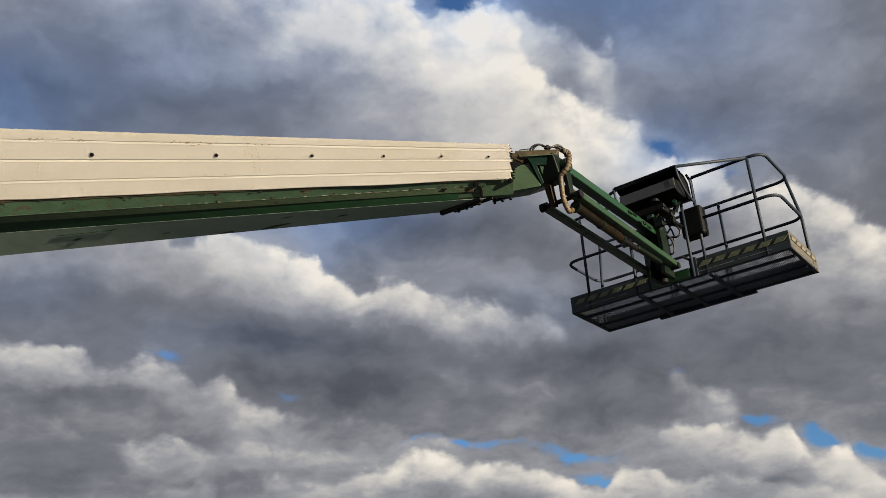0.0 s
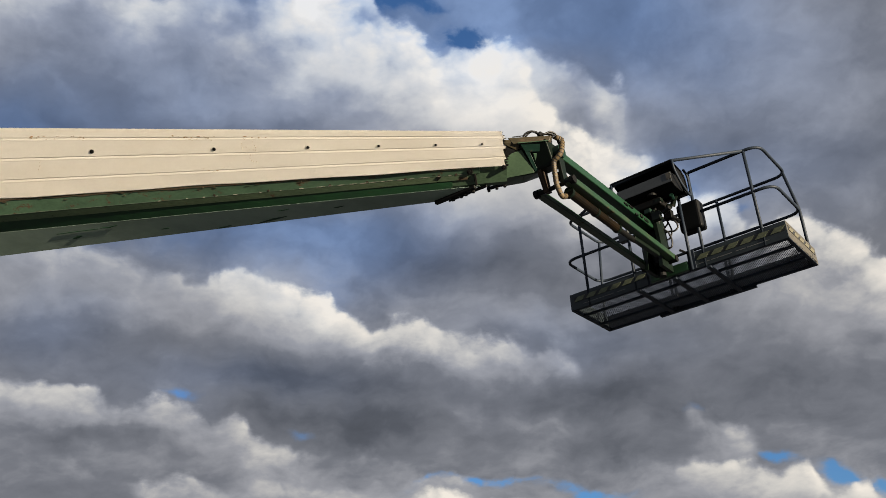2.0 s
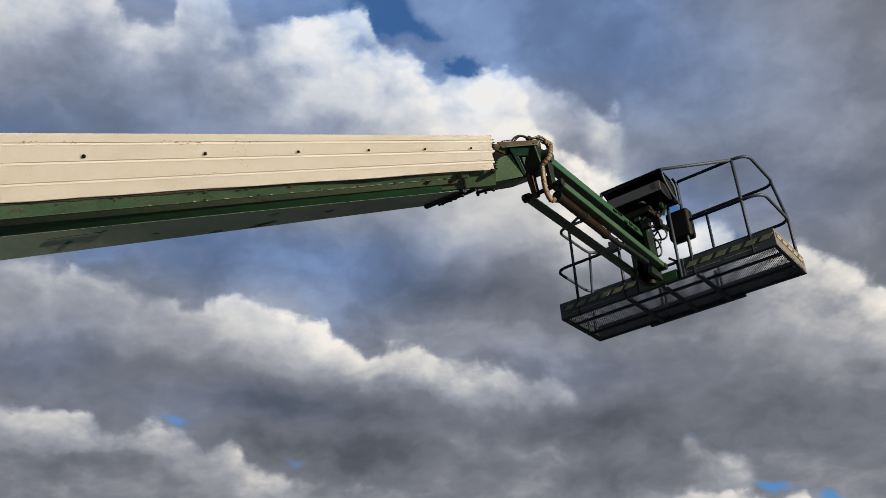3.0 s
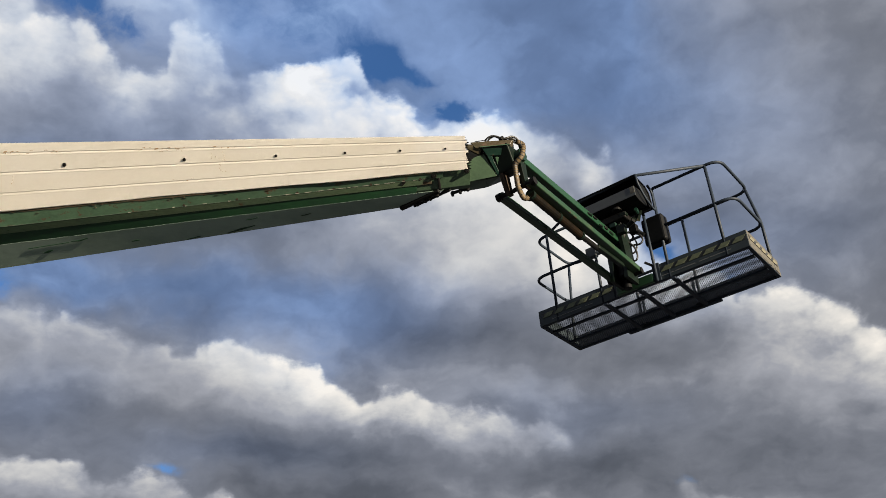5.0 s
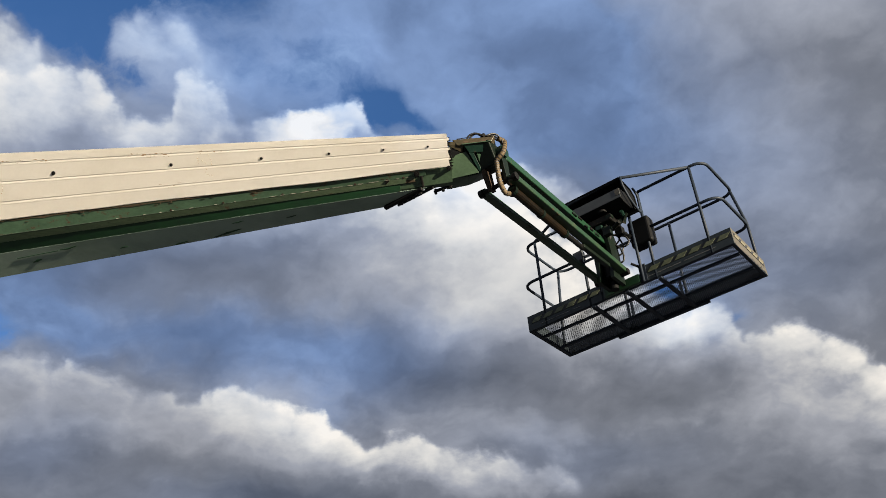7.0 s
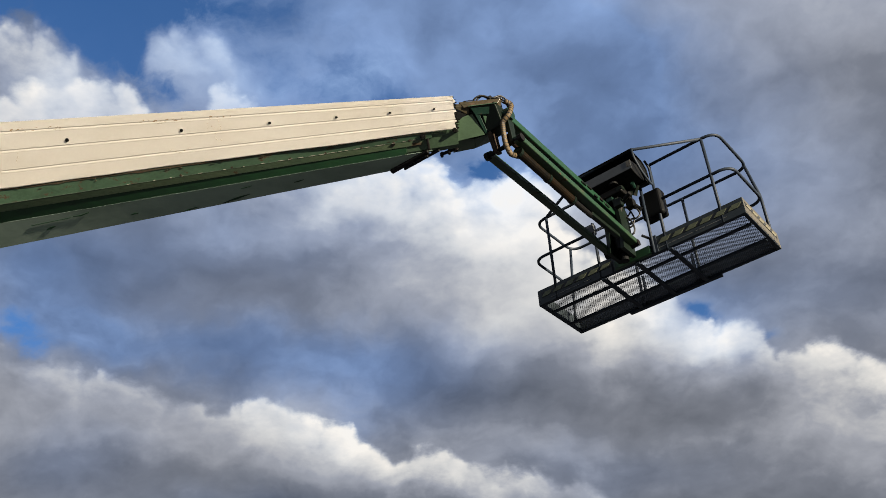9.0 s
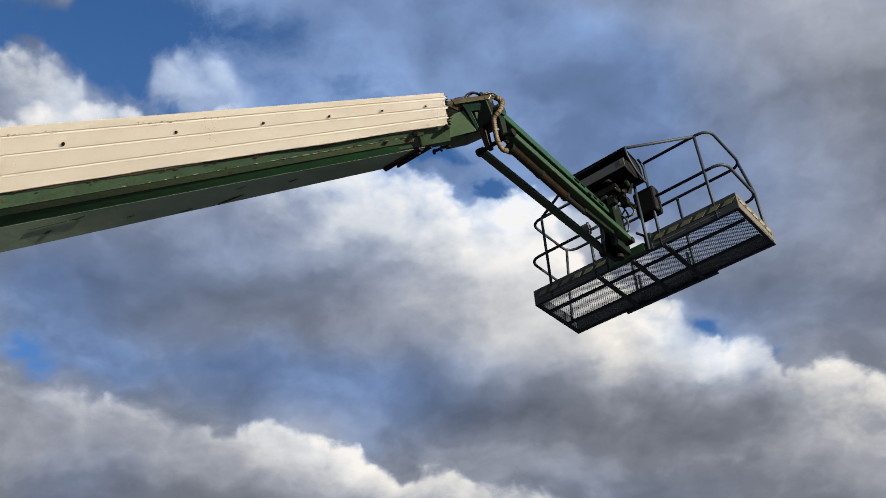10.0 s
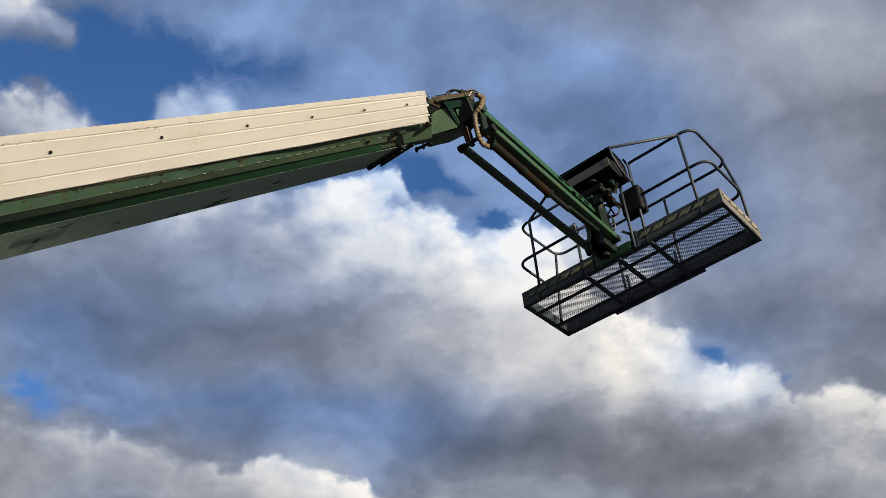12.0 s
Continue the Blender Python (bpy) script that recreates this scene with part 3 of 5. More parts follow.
TAN = material("tan_hose_wrap", (0.085, 0.058, 0.023), 0.7, second=(0.034, 0.022, 0.010), scale=30, grain=0.3, fine=120, bump=0.3)
CHROME = material("chromed_rod", (0.5, 0.5, 0.5), 0.18, metal=1.0, grain=0.05)
YELLOW = material("hazard_yellow", (0.105, 0.120, 0.068), 0.6, second=(0.07, 0.082, 0.048), scale=30, grain=0.25, fine=120)
HEADPAINT = material("grimy_olive_paint", (0.05, 0.086, 0.05), 0.36, second=(0.03, 0.054, 0.032), patch=0.46, scale=4, grain=0.15, fine=60, bump=0.12, rust=(0.05, 0.03, 0.016), rust_at=0.67, streak=(0.6, 1, 1))
INK = material("hazard_black", (0.012, 0.014, 0.014), 0.6, grain=0.2)
SOIL = material("gravel_ground", (0.16, 0.157, 0.15), 0.95, second=(0.115, 0.112, 0.105), scale=0.35, grain=0.3, fine=30, bump=0.6)

# ---- building helpers ----
HOME = {}


def part(name, bm, mat, parent, label="", smooth=False, second=None):
    """Links a bmesh, made in world coordinates, as one mesh object under a thing or a part."""
    c = Vector((0, 0, 0))
    for v in bm.verts:
        c += v.co
    c /= max(len(bm.verts), 1)
    bmesh.ops.translate(bm, verts=bm.verts, vec=-c)
    bmesh.ops.recalc_face_normals(bm, faces=bm.faces)
    me = bpy.data.meshes.new(name)
    bm.to_mesh(me)
    bm.free()
    me.materials.append(mat)
    if second:
        me.materials.append(second)
    if smooth:
        for p in me.polygons:
            p.use_smooth = True
    ob = new(name, me)
    ob.parent = parent
    ob.location = c - (HOME[parent] if parent else Vector((0, 0, 0)))
    HOME[ob] = c
    if label:
        tagged(ob, label=label)
    return ob


def bevelled(bm, size=0.006, seg=2):
    bmesh.ops.bevel(bm, geom=list(bm.edges), offset=size, segments=seg, profile=0.5, affect="EDGES", clamp_overlap=True)
    return bm


def hull8(bm, a, b):
    """A block from two four-cornered ends."""
    va, vb = [bm.verts.new(p) for p in a], [bm.verts.new(p) for p in b]
    bm.faces.new(va[::-1])
    bm.faces.new(vb)
    for i in range(4):
        bm.faces.new((va[i], va[(i + 1) % 4], vb[(i + 1) % 4], vb[i]))
    return bm


def loft(bm, sections, cap=True):
    rings = [[bm.verts.new(p) for p in s] for s in sections]
    n = len(rings[0])
    for r, s in zip(rings[:-1], rings[1:]):
        for i in range(n):
            bm.faces.new((r[i], r[(i + 1) % n], s[(i + 1) % n], s[i]))
    if cap:
        bm.faces.new(rings[0][::-1])
        bm.faces.new(rings[-1])
    return bm


def rounded(points, r, n=6, closed=False):
    """The way through points with its corners rounded to radius r."""
    pts = [Vector(p) for p in points]
    res = []
    for i, p in enumerate(pts):
        if not closed and i in (0, len(pts) - 1):
            res.append(p)
            continue
        a, b = pts[i - 1] - p, pts[(i + 1) % len(pts)] - p
        d = min(r, a.length * 0.49, b.length * 0.49)
        s, e = p + a.normalized() * d, p + b.normalized() * d
        for k in range(n + 1):
            t = k / n
            res.append(s * (1 - t) ** 2 + p * 2 * t * (1 - t) + e * t * t)
    return res


def tube(bm, points, r, seg=10, closed=False, radii=None):
    pts = [Vector(p) for p in points]
    n = len(pts)
    rings, up = [], None
    for i, p in enumerate(pts):
        a = pts[i - 1] if (i or closed) else p
        b = pts[(i + 1) % n] if (i < n - 1 or closed) else p
        d = (b - a).normalized()
        if up is None:
            up = d.orthogonal().normalized()
        up = (up - d * up.dot(d)).normalized()
        side = d.cross(up)
        q = radii[i] if radii else r
        rings.append([bm.verts.new(p + (up * math.cos(2 * math.pi * k / seg) + side * math.sin(2 * math.pi * k / seg)) * q) for k in range(seg)])
    m = n if closed else n - 1
    for i in range(m):
        s, e = rings[i], rings[(i + 1) % n]
        for k in range(seg):
            bm.faces.new((s[k], s[(k + 1) % seg], e[(k + 1) % seg], e[k]))
    if not closed:
        bm.faces.new(rings[0][::-1])
        bm.faces.new(rings[-1])
    return bm


def curve_points(points, n=8):
    """A smooth way through the points (Catmull-Rom)."""
    p = [Vector(q) for q in points]
    p = [p[0] * 2 - p[1]] + p + [p[-1] * 2 - p[-2]]
    res = []
    for i in range(1, len(p) - 2):
        for k in range(n):
            t = k / n
            res.append(0.5 * ((2 * p[i]) + (p[i + 1] - p[i - 1]) * t + (2 * p[i - 1] - 5 * p[i] + 4 * p[i + 1] - p[i + 2]) * t * t + (3 * p[i] - p[i - 1] - 3 * p[i + 1] + p[i + 2]) * t ** 3))
    res.append(p[-2])
    return res


# the platform's own axes: along its long side, across it away from the boom, and up
DECK = Vector((1.375, 9.574, 7.343))
ALONG, ACROSS, UP = Vector((0.8073, -0.5901, 0)), Vector((0.5901, 0.8073, 0)), Vector((0, 0, 1))


def at(u, v, w):
    return DECK + ALONG * u + ACROSS * v + UP * w


def block(u0, u1, v0, v1, w0, w1, bm=None):
    bm = bm or bmesh.new()
    a = [at(u, v, w) for u, v, w in ((u0, v0, w0), (u0, v1, w0), (u0, v1, w1), (u0, v0, w1))]
    b = [at(u, v, w) for u, v, w in ((u1, v0, w0), (u1, v1, w0), (u1, v1, w1), (u1, v0, w1))]
    return hull8(bm, a, b)


def slab(profile, u0, u1, bm=None):
    """A plate with a profile in the upright plane across the platform, from u0 to u1."""
    bm = bm or bmesh.new()
    return loft(bm, [[at(u0, v, w) for v, w in profile], [at(u1, v, w) for v, w in profile]])


def beam(a, b, wide, high, bm=None):
    """A square bar from a to b (world), wide across and high upright."""
    bm = bm or bmesh.new()
    a, b = Vector(a), Vector(b)
    d = (b - a).normalized()
    s = d.cross(UP).normalized()
    t = s.cross(d)
    ends = [[p + s * (wide / 2 * i) + t * (high / 2 * j) for i, j in ((-1, -1), (1, -1), (1, 1), (-1, 1))] for p in (a, b)]
    return hull8(bm, *ends)


# ---- ground ----
bm = bmesh.new()
bmesh.ops.create_grid(bm, x_segments=40, y_segments=40, size=2500)
ground = part("ground", bm, SOIL, None, "bare grey gravel yard reaching the horizon")
tagged(ground, category="ground", kind="structure")

# ---- the boom lift ----
lift = new("boom_lift")
BASE = Vector((-7.0, 9.2, 0.0))
lift.location = BASE
HOME[lift] = BASE
tagged(lift, "weathered green and cream boom lift with raised work platform", "boom lift")

# long edges of the boom: (y, z) at x = -4 and at x = 0.5
EDGES = {
    "top": (7.697, 8.948, 6.778, 7.886),
    "hem": (8.063, 8.364, 6.927, 7.618),
    "flange": (8.177, 8.255, 6.978, 7.597),
    "sill": (8.367, 8.170, 7.049, 7.513),
    "keel": (8.619, 8.055, 7.187, 7.493),
}
REAR = -6.9


RIBS = {"rib_a": 0.155, "rib_b": 0.442, "rib_c": 0.745}


def edge(name, x):
    if name in RIBS:
        return edge("top", x).lerp(edge("hem", x), RIBS[name])
    y0, z0, y1, z1 = EDGES[name]
    t = (x + 4) / 4.5
    return Vector((x, y0 + (y1 - y0) * t, z0 + (z1 - z0) * t))


def inward(x):
    """The way from the cream side into the boom at x."""
    a, b = edge("top", x), edge("hem", x)
    n = (b - a).cross(edge("top", x + 1) - a)
    n.normalize()
    return n if n.y > 0 else -n


def size(x):
    return (edge("keel", x) - edge("sill", x)).length


def back(x):
    return edge("keel", x) + (edge("top", x) - edge("sill", x)) * 0.95


# the outer section: a box behind the cover, with a recessed web above the belly
def outer(x):
    n = inward(x)
    k = size(x) * 0.006
    return [edge("top", x) + n * 0.045, edge("hem", x) + n * 0.035, edge("flange", x) + n * 0.012, edge("flange", x) + n * (k + 0.004), edge("sill", x) + n * k, edge("sill", x) + UP * 0.012, edge("keel", x) + UP * 0.012, back(x)]


bm = bmesh.new()
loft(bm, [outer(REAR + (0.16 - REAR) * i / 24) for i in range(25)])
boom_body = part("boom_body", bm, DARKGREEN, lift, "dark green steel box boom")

# the light strip of the flange below the cover
bm = bmesh.new()


def strip(x):
    n = inward(x)
    d = (edge("flange", x) - edge("hem", x))
    o = n * 0.004
    return [edge("hem", x) - d * 0.25 + o + n * 0.012, edge("flange", x) + o * 0, edge("flange", x) + n * 0.022, edge("hem", x) - d * 0.25 + n * 0.03]


loft(bm, [strip(REAR + (0.40 - REAR) * i / 24) for i in range(25)])
flange = part("flange", bm, FADED, lift, "faded green flange with rust along its seam")

# a rusty dirt line on the flange just below the cover
bm = bmesh.new()
rows_ = []
for i in range(61):
    x = REAR + (0.38 - REAR) * i / 60
    n = inward(x)
    d = edge("flange", x) - edge("hem", x)
    w = 0.10 + 0.10 * (0.5 + 0.5 * math.sin(i * 2.3)) * (0.5 + 0.5 * math.sin(i * 0.71 + 1))
    a = edge("hem", x) + d * 0.0 - n * 0.002 + n * 0.010
    b = edge("hem", x) + d * w - n * 0.002 + n * 0.0085
    rows_.append([a, b, b + n * 0.003, a + n * 0.003])
loft(bm, rows_)
part("rust_line", bm, RUSTLINE, flange, "brown rust along the flange")

# the flange's underside, between its edge and the recessed web
OLIVE = material("grimy_underside_paint", (0.060, 0.088, 0.050), 0.35, second=(0.044, 0.075, 0.046), scale=3, grain=0.2, fine=60, bump=0.12, rust=(0.05, 0.033, 0.017), rust_at=0.6, streak=(0.3, 1, 1))
bm = bmesh.new()
rows_ = []
for i in range(31):
    x = REAR + (0.30 - REAR) * i / 30
    n = inward(x)
    a, b = edge("flange", x) - n * 0.003, edge("flange", x).lerp(edge("sill", x), 0.40) - n * 0.003
    rows_.append([a, b, b + n * 0.012, a + n * 0.012])
loft(bm, rows_)
part("flange_underside", bm, OLIVE, flange, "grimy olive underside of the flange")

# a worn crease along the flange's edge, chipped to pale primer towards the boom's mouth
CREASE = material("worn_crease", (0.13, 0.18, 0.13), 0.45, second=(0.06, 0.09, 0.06), scale=8, grain=0.3, fine=90, streak=(0.4, 1, 1))
CHIP = material("pale_primer_chip", (0.62, 0.60, 0.50), 0.6, second=(0.42, 0.39, 0.30), scale=40, grain=0.2)
bm = bmesh.new()
rows_ = []
for i in range(31):
    x = REAR + (0.30 - REAR) * i / 30
    n, d = inward(x), (edge("flange", x) - edge("hem", x)).normalized()
    a = edge("flange", x) - n * 0.004
    rows_.append([a - d * 0.003, a + d * 0.001, a + d * 0.001 + n * 0.006, a - d * 0.003 + n * 0.006])
loft(bm, rows_)
part("crease", bm, CREASE, flange, "pale worn crease along the flange's edge")
PATCH = material("brown_rust_patch", (0.075, 0.05, 0.026), 0.75, second=(0.045, 0.045, 0.024), scale=30, grain=0.3, fine=90)
rng = random.Random(29)
x = -2.7
while x < 0.28:
    long_ = rng.uniform(0.012, 0.05) if x < -1.2 else rng.uniform(0.03, 0.10)
    n, d = inward(x), (edge("flange", x) - edge("hem", x)).normalized()
    w = rng.uniform(0.003, 0.006)
    a, b = edge("flange", x) - n * 0.0055 - d * 0.004, edge("flange", x + long_) - n * 0.0055 - d * 0.004
    bm = bmesh.new()
    loft(bm, [[a, a + d * w * 0.4, a + d * w * 0.4 + n * 0.004, a + n * 0.004], [a.lerp(b, 0.5) - d * w * 0.4, a.lerp(b, 0.5) + d * w, a.lerp(b, 0.5) + d * w + n * 0.004, a.lerp(b, 0.5) - d * w * 0.4 + n * 0.004], [b, b + d * w * 0.4, b + d * w * 0.4 + n * 0.004, b + n * 0.004]])
    part("paint_chip", bm, CHIP, flange)
    x += long_ + (rng.uniform(0.08, 0.3) if x < -1.2 else rng.uniform(0.005, 0.06))
# rust patches hanging from the cover's hem
for k in range(22):
    x = REAR + 2.2 + (0.2 - REAR - 2.2) * rng.random() ** 1.0
    n, d = inward(x), edge("flange", x) - edge("hem", x)
    o = (edge("hem", x + 0.1) - edge("hem", x)).normalized()
    a = edge("hem", x) + d * rng.uniform(0.05, 0.75 if k % 4 == 0 else 0.28) + n * 0.0035
    w, h = rng.uniform(0.008, 0.03), d.normalized() * rng.uniform(0.002, 0.007)
    bm = bmesh.new()
    ring_ = [a + o * (w * math.cos(q) * rng.uniform(0.6, 1.1)) + h * (math.sin(q) * rng.uniform(0.6, 1.2)) for q in [2 * math.pi * i / 9 for i in range(9)]]
    loft(bm, [[p + n * 0.006 for p in ring_], [p - n * 0.0007 for p in ring_]])
    part("rust_patch", bm, PATCH, flange)

# bolts and weld stubs along the flange's lower edge
for x in (-2.1, -1.55, -0.95, -0.6, -0.25, 0.05, 0.2):
    p = edge("flange", x) - (edge("flange", x) - edge("hem", x)) * 0.12
    n = inward(x)
    bm = bmesh.new()
    tube(bm, [p + n * 0.01, p - n * 0.002], 0.011, 6)
    part("bolt", bm, RUSTY, flange)

# belly plate, from the sill to the keel, cut slanting at its front end
bm = bmesh.new()


def belly(i, n):
    f = i / n
    xs, xk = REAR + (0.40 - REAR) * f, REAR + (0.02 - REAR) * f
    s, k = edge("sill", xs), edge("keel", xk)
    wob = 0.0015 * math.sin(i * 0.9) + 0.001 * math.sin(i * 1.7)
    m = s.lerp(k, 0.5) + UP * (wob * 0.3)
    return [s, m, k, k + UP * 0.014, m + UP * 0.014, s + UP * 0.003]


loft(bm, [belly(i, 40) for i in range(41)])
belly_plate = part("belly_plate", bm, BELLY, lift, "dented glossy underside plate, reflections painted as pale grey-green")


def mark(x0, x1, f0, f1, f2, wide_=0.08, name="stain"):
    """A dark scrape on the belly: from x0 to x1, between the sill (0) and the keel (1)."""
    def on(x, f):
        return edge("sill", x).lerp(edge("keel", x), f) - UP * 0.006
    bm = bmesh.new()
    a, b, c = on(x0, f0), on((x0 + x1) / 2, f1), on(x1, f2)
    d = on(x0, f0 + 0.02), on((x0 + x1) / 2, f1 + wide_), on(x1, f2 + 0.02)
    loft(bm, [[a, d[0], d[0] + UP * 0.004, a + UP * 0.004], [b, d[1], d[1] + UP * 0.004, b + UP * 0.004], [c, d[2], d[2] + UP * 0.004, c + UP * 0.004]])
    part(name, bm, DARKGREEN, belly_plate)


for v in ((-3.78, -3.66, 0.58, 0.50, 0.50, 0.10), (-3.95, -3.45, 0.30, 0.275, 0.25, 0.016), (-3.42, -3.22, 0.22, 0.22, 0.16, 0.05), (-2.15, -2.0, 0.93, 0.88, 0.86, 0.05), (-1.72, -1.42, 0.92, 0.76, 0.70, 0.10), (-1.5, -1.38, 0.30, 0.28, 0.25, 0.04), (-2.75, -2.66, 0.62, 0.58, 0.6, 0.05), (-0.95, -0.85, 0.5, 0.46, 0.44, 0.06)):
    mark(*v)

# inner section that slides out of the outer one
def inner(x):
    n = inward(x)
    top = edge("top", x).lerp(edge("hem", x), 0.6) + n * 0.05
    hem = edge("hem", x) + n * 0.03
    sill = edge("sill", x).lerp(edge("hem", x), 0.12) + n * 0.01
    keel = edge("sill", x).lerp(edge("keel", x), 0.28) + UP * 0.02
    return [top, hem, sill, keel, keel + (top - sill)]


bm = bmesh.new()
loft(bm, [inner(-0.4 + 1.03 * i / 8) for i in range(9)])
part("inner_boom", bm, HEADPAINT, lift, "grimy olive green inner boom section")

# ---- cream cover: a ribbed sheet along the side with a torn front edge ----
order = ("top", "rib_a", "rib_b", "rib_c", "hem")


def cover_row(x):
    n = inward(x)
    q = 0.5 + 0.5 * size(x) / 0.25
    pts = [edge("top", x) + n * 0.03]
    p = edge("top", x)
    pts.append(p)
    for a, b in zip(order[:-1], order[1:]):
        e0, e1 = edge(a, x), edge(b, x)
        d = e1 - e0
        step = 0.0034 * q
        if b != "hem":
            o = d.normalized() * q
            pts += [e1 - o * 0.010, e1 - o * 0.004 + n * step, e1 + o * 0.004 + n * step * 0.4, e1 + o * 0.015 - n * step * 0.2, e1 + o * 0.026]
        else:
            wave = 0.004 * math.sin(x * 2.1) + 0.003 * math.sin(x * 5.3 + 1)
            pts.append(e1 - d * 0.04 + UP * wave)
            pts.append(e1 + UP * wave + n * 0.012)
    return pts


bm = bmesh.new()
rows = []
FRONT = 0.615
steps = 90
for i in range(steps + 1):
    x = REAR + (FRONT - REAR) * (i / steps)
    rows.append([bm.verts.new(p) for p in cover_row(x)])
rng = random.Random(5)
m = len(rows[0])
torn = []
for j in range(m):
    f = j / (m - 1)
    x = FRONT + 0.025 * f + rng.uniform(-0.024, 0.016) - (0.045 if j < 2 else 0)
    torn.append(bm.verts.new(cover_row(x)[j]))
rows.append(torn)
for r, s in zip(rows[:-1], rows[1:]):
    for j in range(m - 1):
        bm.faces.new((r[j], r[j + 1], s[j + 1], s[j]))
bmesh.ops.solidify(bm, geom=list(bm.faces), thickness=0.004)
cover = part("boom_cover", bm, CREAM, lift, "cream painted ribbed sheet cover with scratches and torn end")

# dark bolt holes in a row between the first two ribs
for x in (-3.355, -2.054, -1.128, -0.469, 0.038, 0.439):
    a, b = edge("rib_a", x), edge("rib_b", x)
    p = a.lerp(b, 0.70)
    n = inward(x)
    r = 0.0215 - 0.0125 * (0.257 - size(x)) / 0.116
    d = (edge("top", x + 0.1) - edge("top", x)).normalized()
    s = n.cross(d)
    bm = bmesh.new()
    ring = [p - n * 0.003 + d * (r * 1.1 * math.cos(t) * (1.15 if math.cos(t) > 0 else 0.9)) + s * (r * math.sin(t)) for t in [2 * math.pi * k / 9 for k in range(9)]]
    inner_ring = [q + (p - q) * 0.25 - n * 0.006 for q in ring]
    loft(bm, [[q + n * 0.02 for q in ring], ring, inner_ring])
    part("bolt", bm, DARKSTEEL, cover, "dark dished bolt head")

# scratches on the cover: thin brown scuffs
def scuff(x, f0, f1, dx, width, low="rib_a", high="rib_b"):
    n = inward(x)
    a = edge(low, x).lerp(edge(high, x), f0) - n * 0.0016
    b = edge(low, x + dx).lerp(edge(high, x + dx), f1) - n * 0.0016
    d = (b - a)
    side = n.cross(d).normalized()
    for k in range(5):
        bm = bmesh.new()
        if scuffs.random() < 0.2:
            continue
        o = side * scuffs.uniform(-0.006, 0.006) + side * 0.03 * math.sin(k / 4 * math.pi) * (1 if dx > 0.05 else -0.4)
        p, q = a + d * (k / 5) + o, a + d * ((k + scuffs.uniform(0.5, 1.1)) / 5) + o
        w = side * width * scuffs.uniform(0.12, 0.4)
        loft(bm, [[p, p + w * 0.2, p + w * 0.2 + n * 0.003, p + n * 0.003], [p.lerp(q, 0.5) - w * 0.5, p.lerp(q, 0.5) + w, p.lerp(q, 0.5) + w + n * 0.003, p.lerp(q, 0.5) - w * 0.5 + n * 0.003], [q, q + w * 0.3, q + w * 0.3 + n * 0.003, q + n * 0.003]])
        part("scratch", bm, SCUFF, cover)


scuffs = random.Random(8)
SCUFF = material("brown_scuff", (0.33, 0.205, 0.09), 0.75, second=(0.52, 0.40, 0.24), scale=40, grain=0.3)
for v in ((-1.74, 0.0, 0.95, 0.09, 0.008), (-1.66, 0.2, 0.9, 0.03, 0.008), (-1.80, 0.1, 0.8, 0.04, 0.006), (-2.35, -0.05, -0.05, 0.18, 0.010), (-2.15, -0.06, -0.04, 0.12, 0.010),
          (-3.55, -0.08, -0.08, 0.25, 0.010), (-3.9, -0.1, -0.1, 0.2, 0.012), (-1.70, 1.1, 1.7, 0.07, 0.008), (-2.2, 1.9, 1.9, 0.25, 0.008), (-3.95, 1.15, 1.6, -0.03, 0.009)):
    scuff(*v)

GRIME = material("dark_brown_grime", (0.26, 0.16, 0.075), 0.8, second=(0.42, 0.30, 0.16), scale=60, grain=0.3)
rng = random.Random(11)
for lo, hi, count in ((-2.55, -2.12, 13), (-4.1, -3.42, 12), (-1.9, -1.5, 4)):
    for k in range(count):
        x = rng.uniform(lo, hi)
        n = inward(x)
        f = rng.uniform(-0.16, 0.0)
        a = edge("rib_a", x).lerp(edge("rib_b", x), f) - n * 0.0015
        d = (edge("rib_a", x + 0.1) - edge("rib_a", x)).normalized() * rng.uniform(0.012, 0.04)
        s = n.cross(d).normalized() * rng.uniform(0.002, 0.006)
        bm = bmesh.new()
        loft(bm, [[a, a + n * 0.002, a + s * 0.5 + n * 0.002, a + s * 0.5], [a + d * 0.6 - s, a + d * 0.6 - s + n * 0.002, a + d * 0.6 + s + n * 0.002, a + d * 0.6 + s], [a + d, a + d + n * 0.002, a + d + s * 0.4 + n * 0.002, a + d + s * 0.4]])
        part("grime_speck", bm, GRIME, cover)

# ragged dark lip where the sheet has torn
bm = bmesh.new()
last = None
rng = random.Random(21)
for k in range(27):
    f = k / 26
    x0 = FRONT - 0.035 + 0.03 * f
    x1 = FRONT + 0.026 * f + (rng.uniform(0.006, 0.034) if k % 2 else rng.uniform(-0.03, 0.004)) - (0.02 if f < 0.1 else 0)
    n = inward(FRONT)
    a = edge("top", x0).lerp(edge("hem", x0), f) + n * 0.012
    b = edge("top", x1).lerp(edge("hem", x1), f) + n * 0.010
    q = [bm.verts.new(p) for p in (a, b, b + n * 0.006, a + n * 0.006)]
    if last:
        for i in range(4):
            bm.faces.new((last[i], last[(i + 1) % 4], q[(i + 1) % 4], q[i]))
    else:
        bm.faces.new(q[::-1])
    last = q
bm.faces.new(last)
part("torn_lip", bm, DARKSTEEL, cover, "dark ragged lip of the torn sheet")

# ---- clamps at the outer section's mouth ----
def clamp(a, b, wide, high, name, label):
    bm = beam(a, b, wide, high)
    bevelled(bm, 0.008)
    return part(name, bm, DARKSTEEL, lift, label)


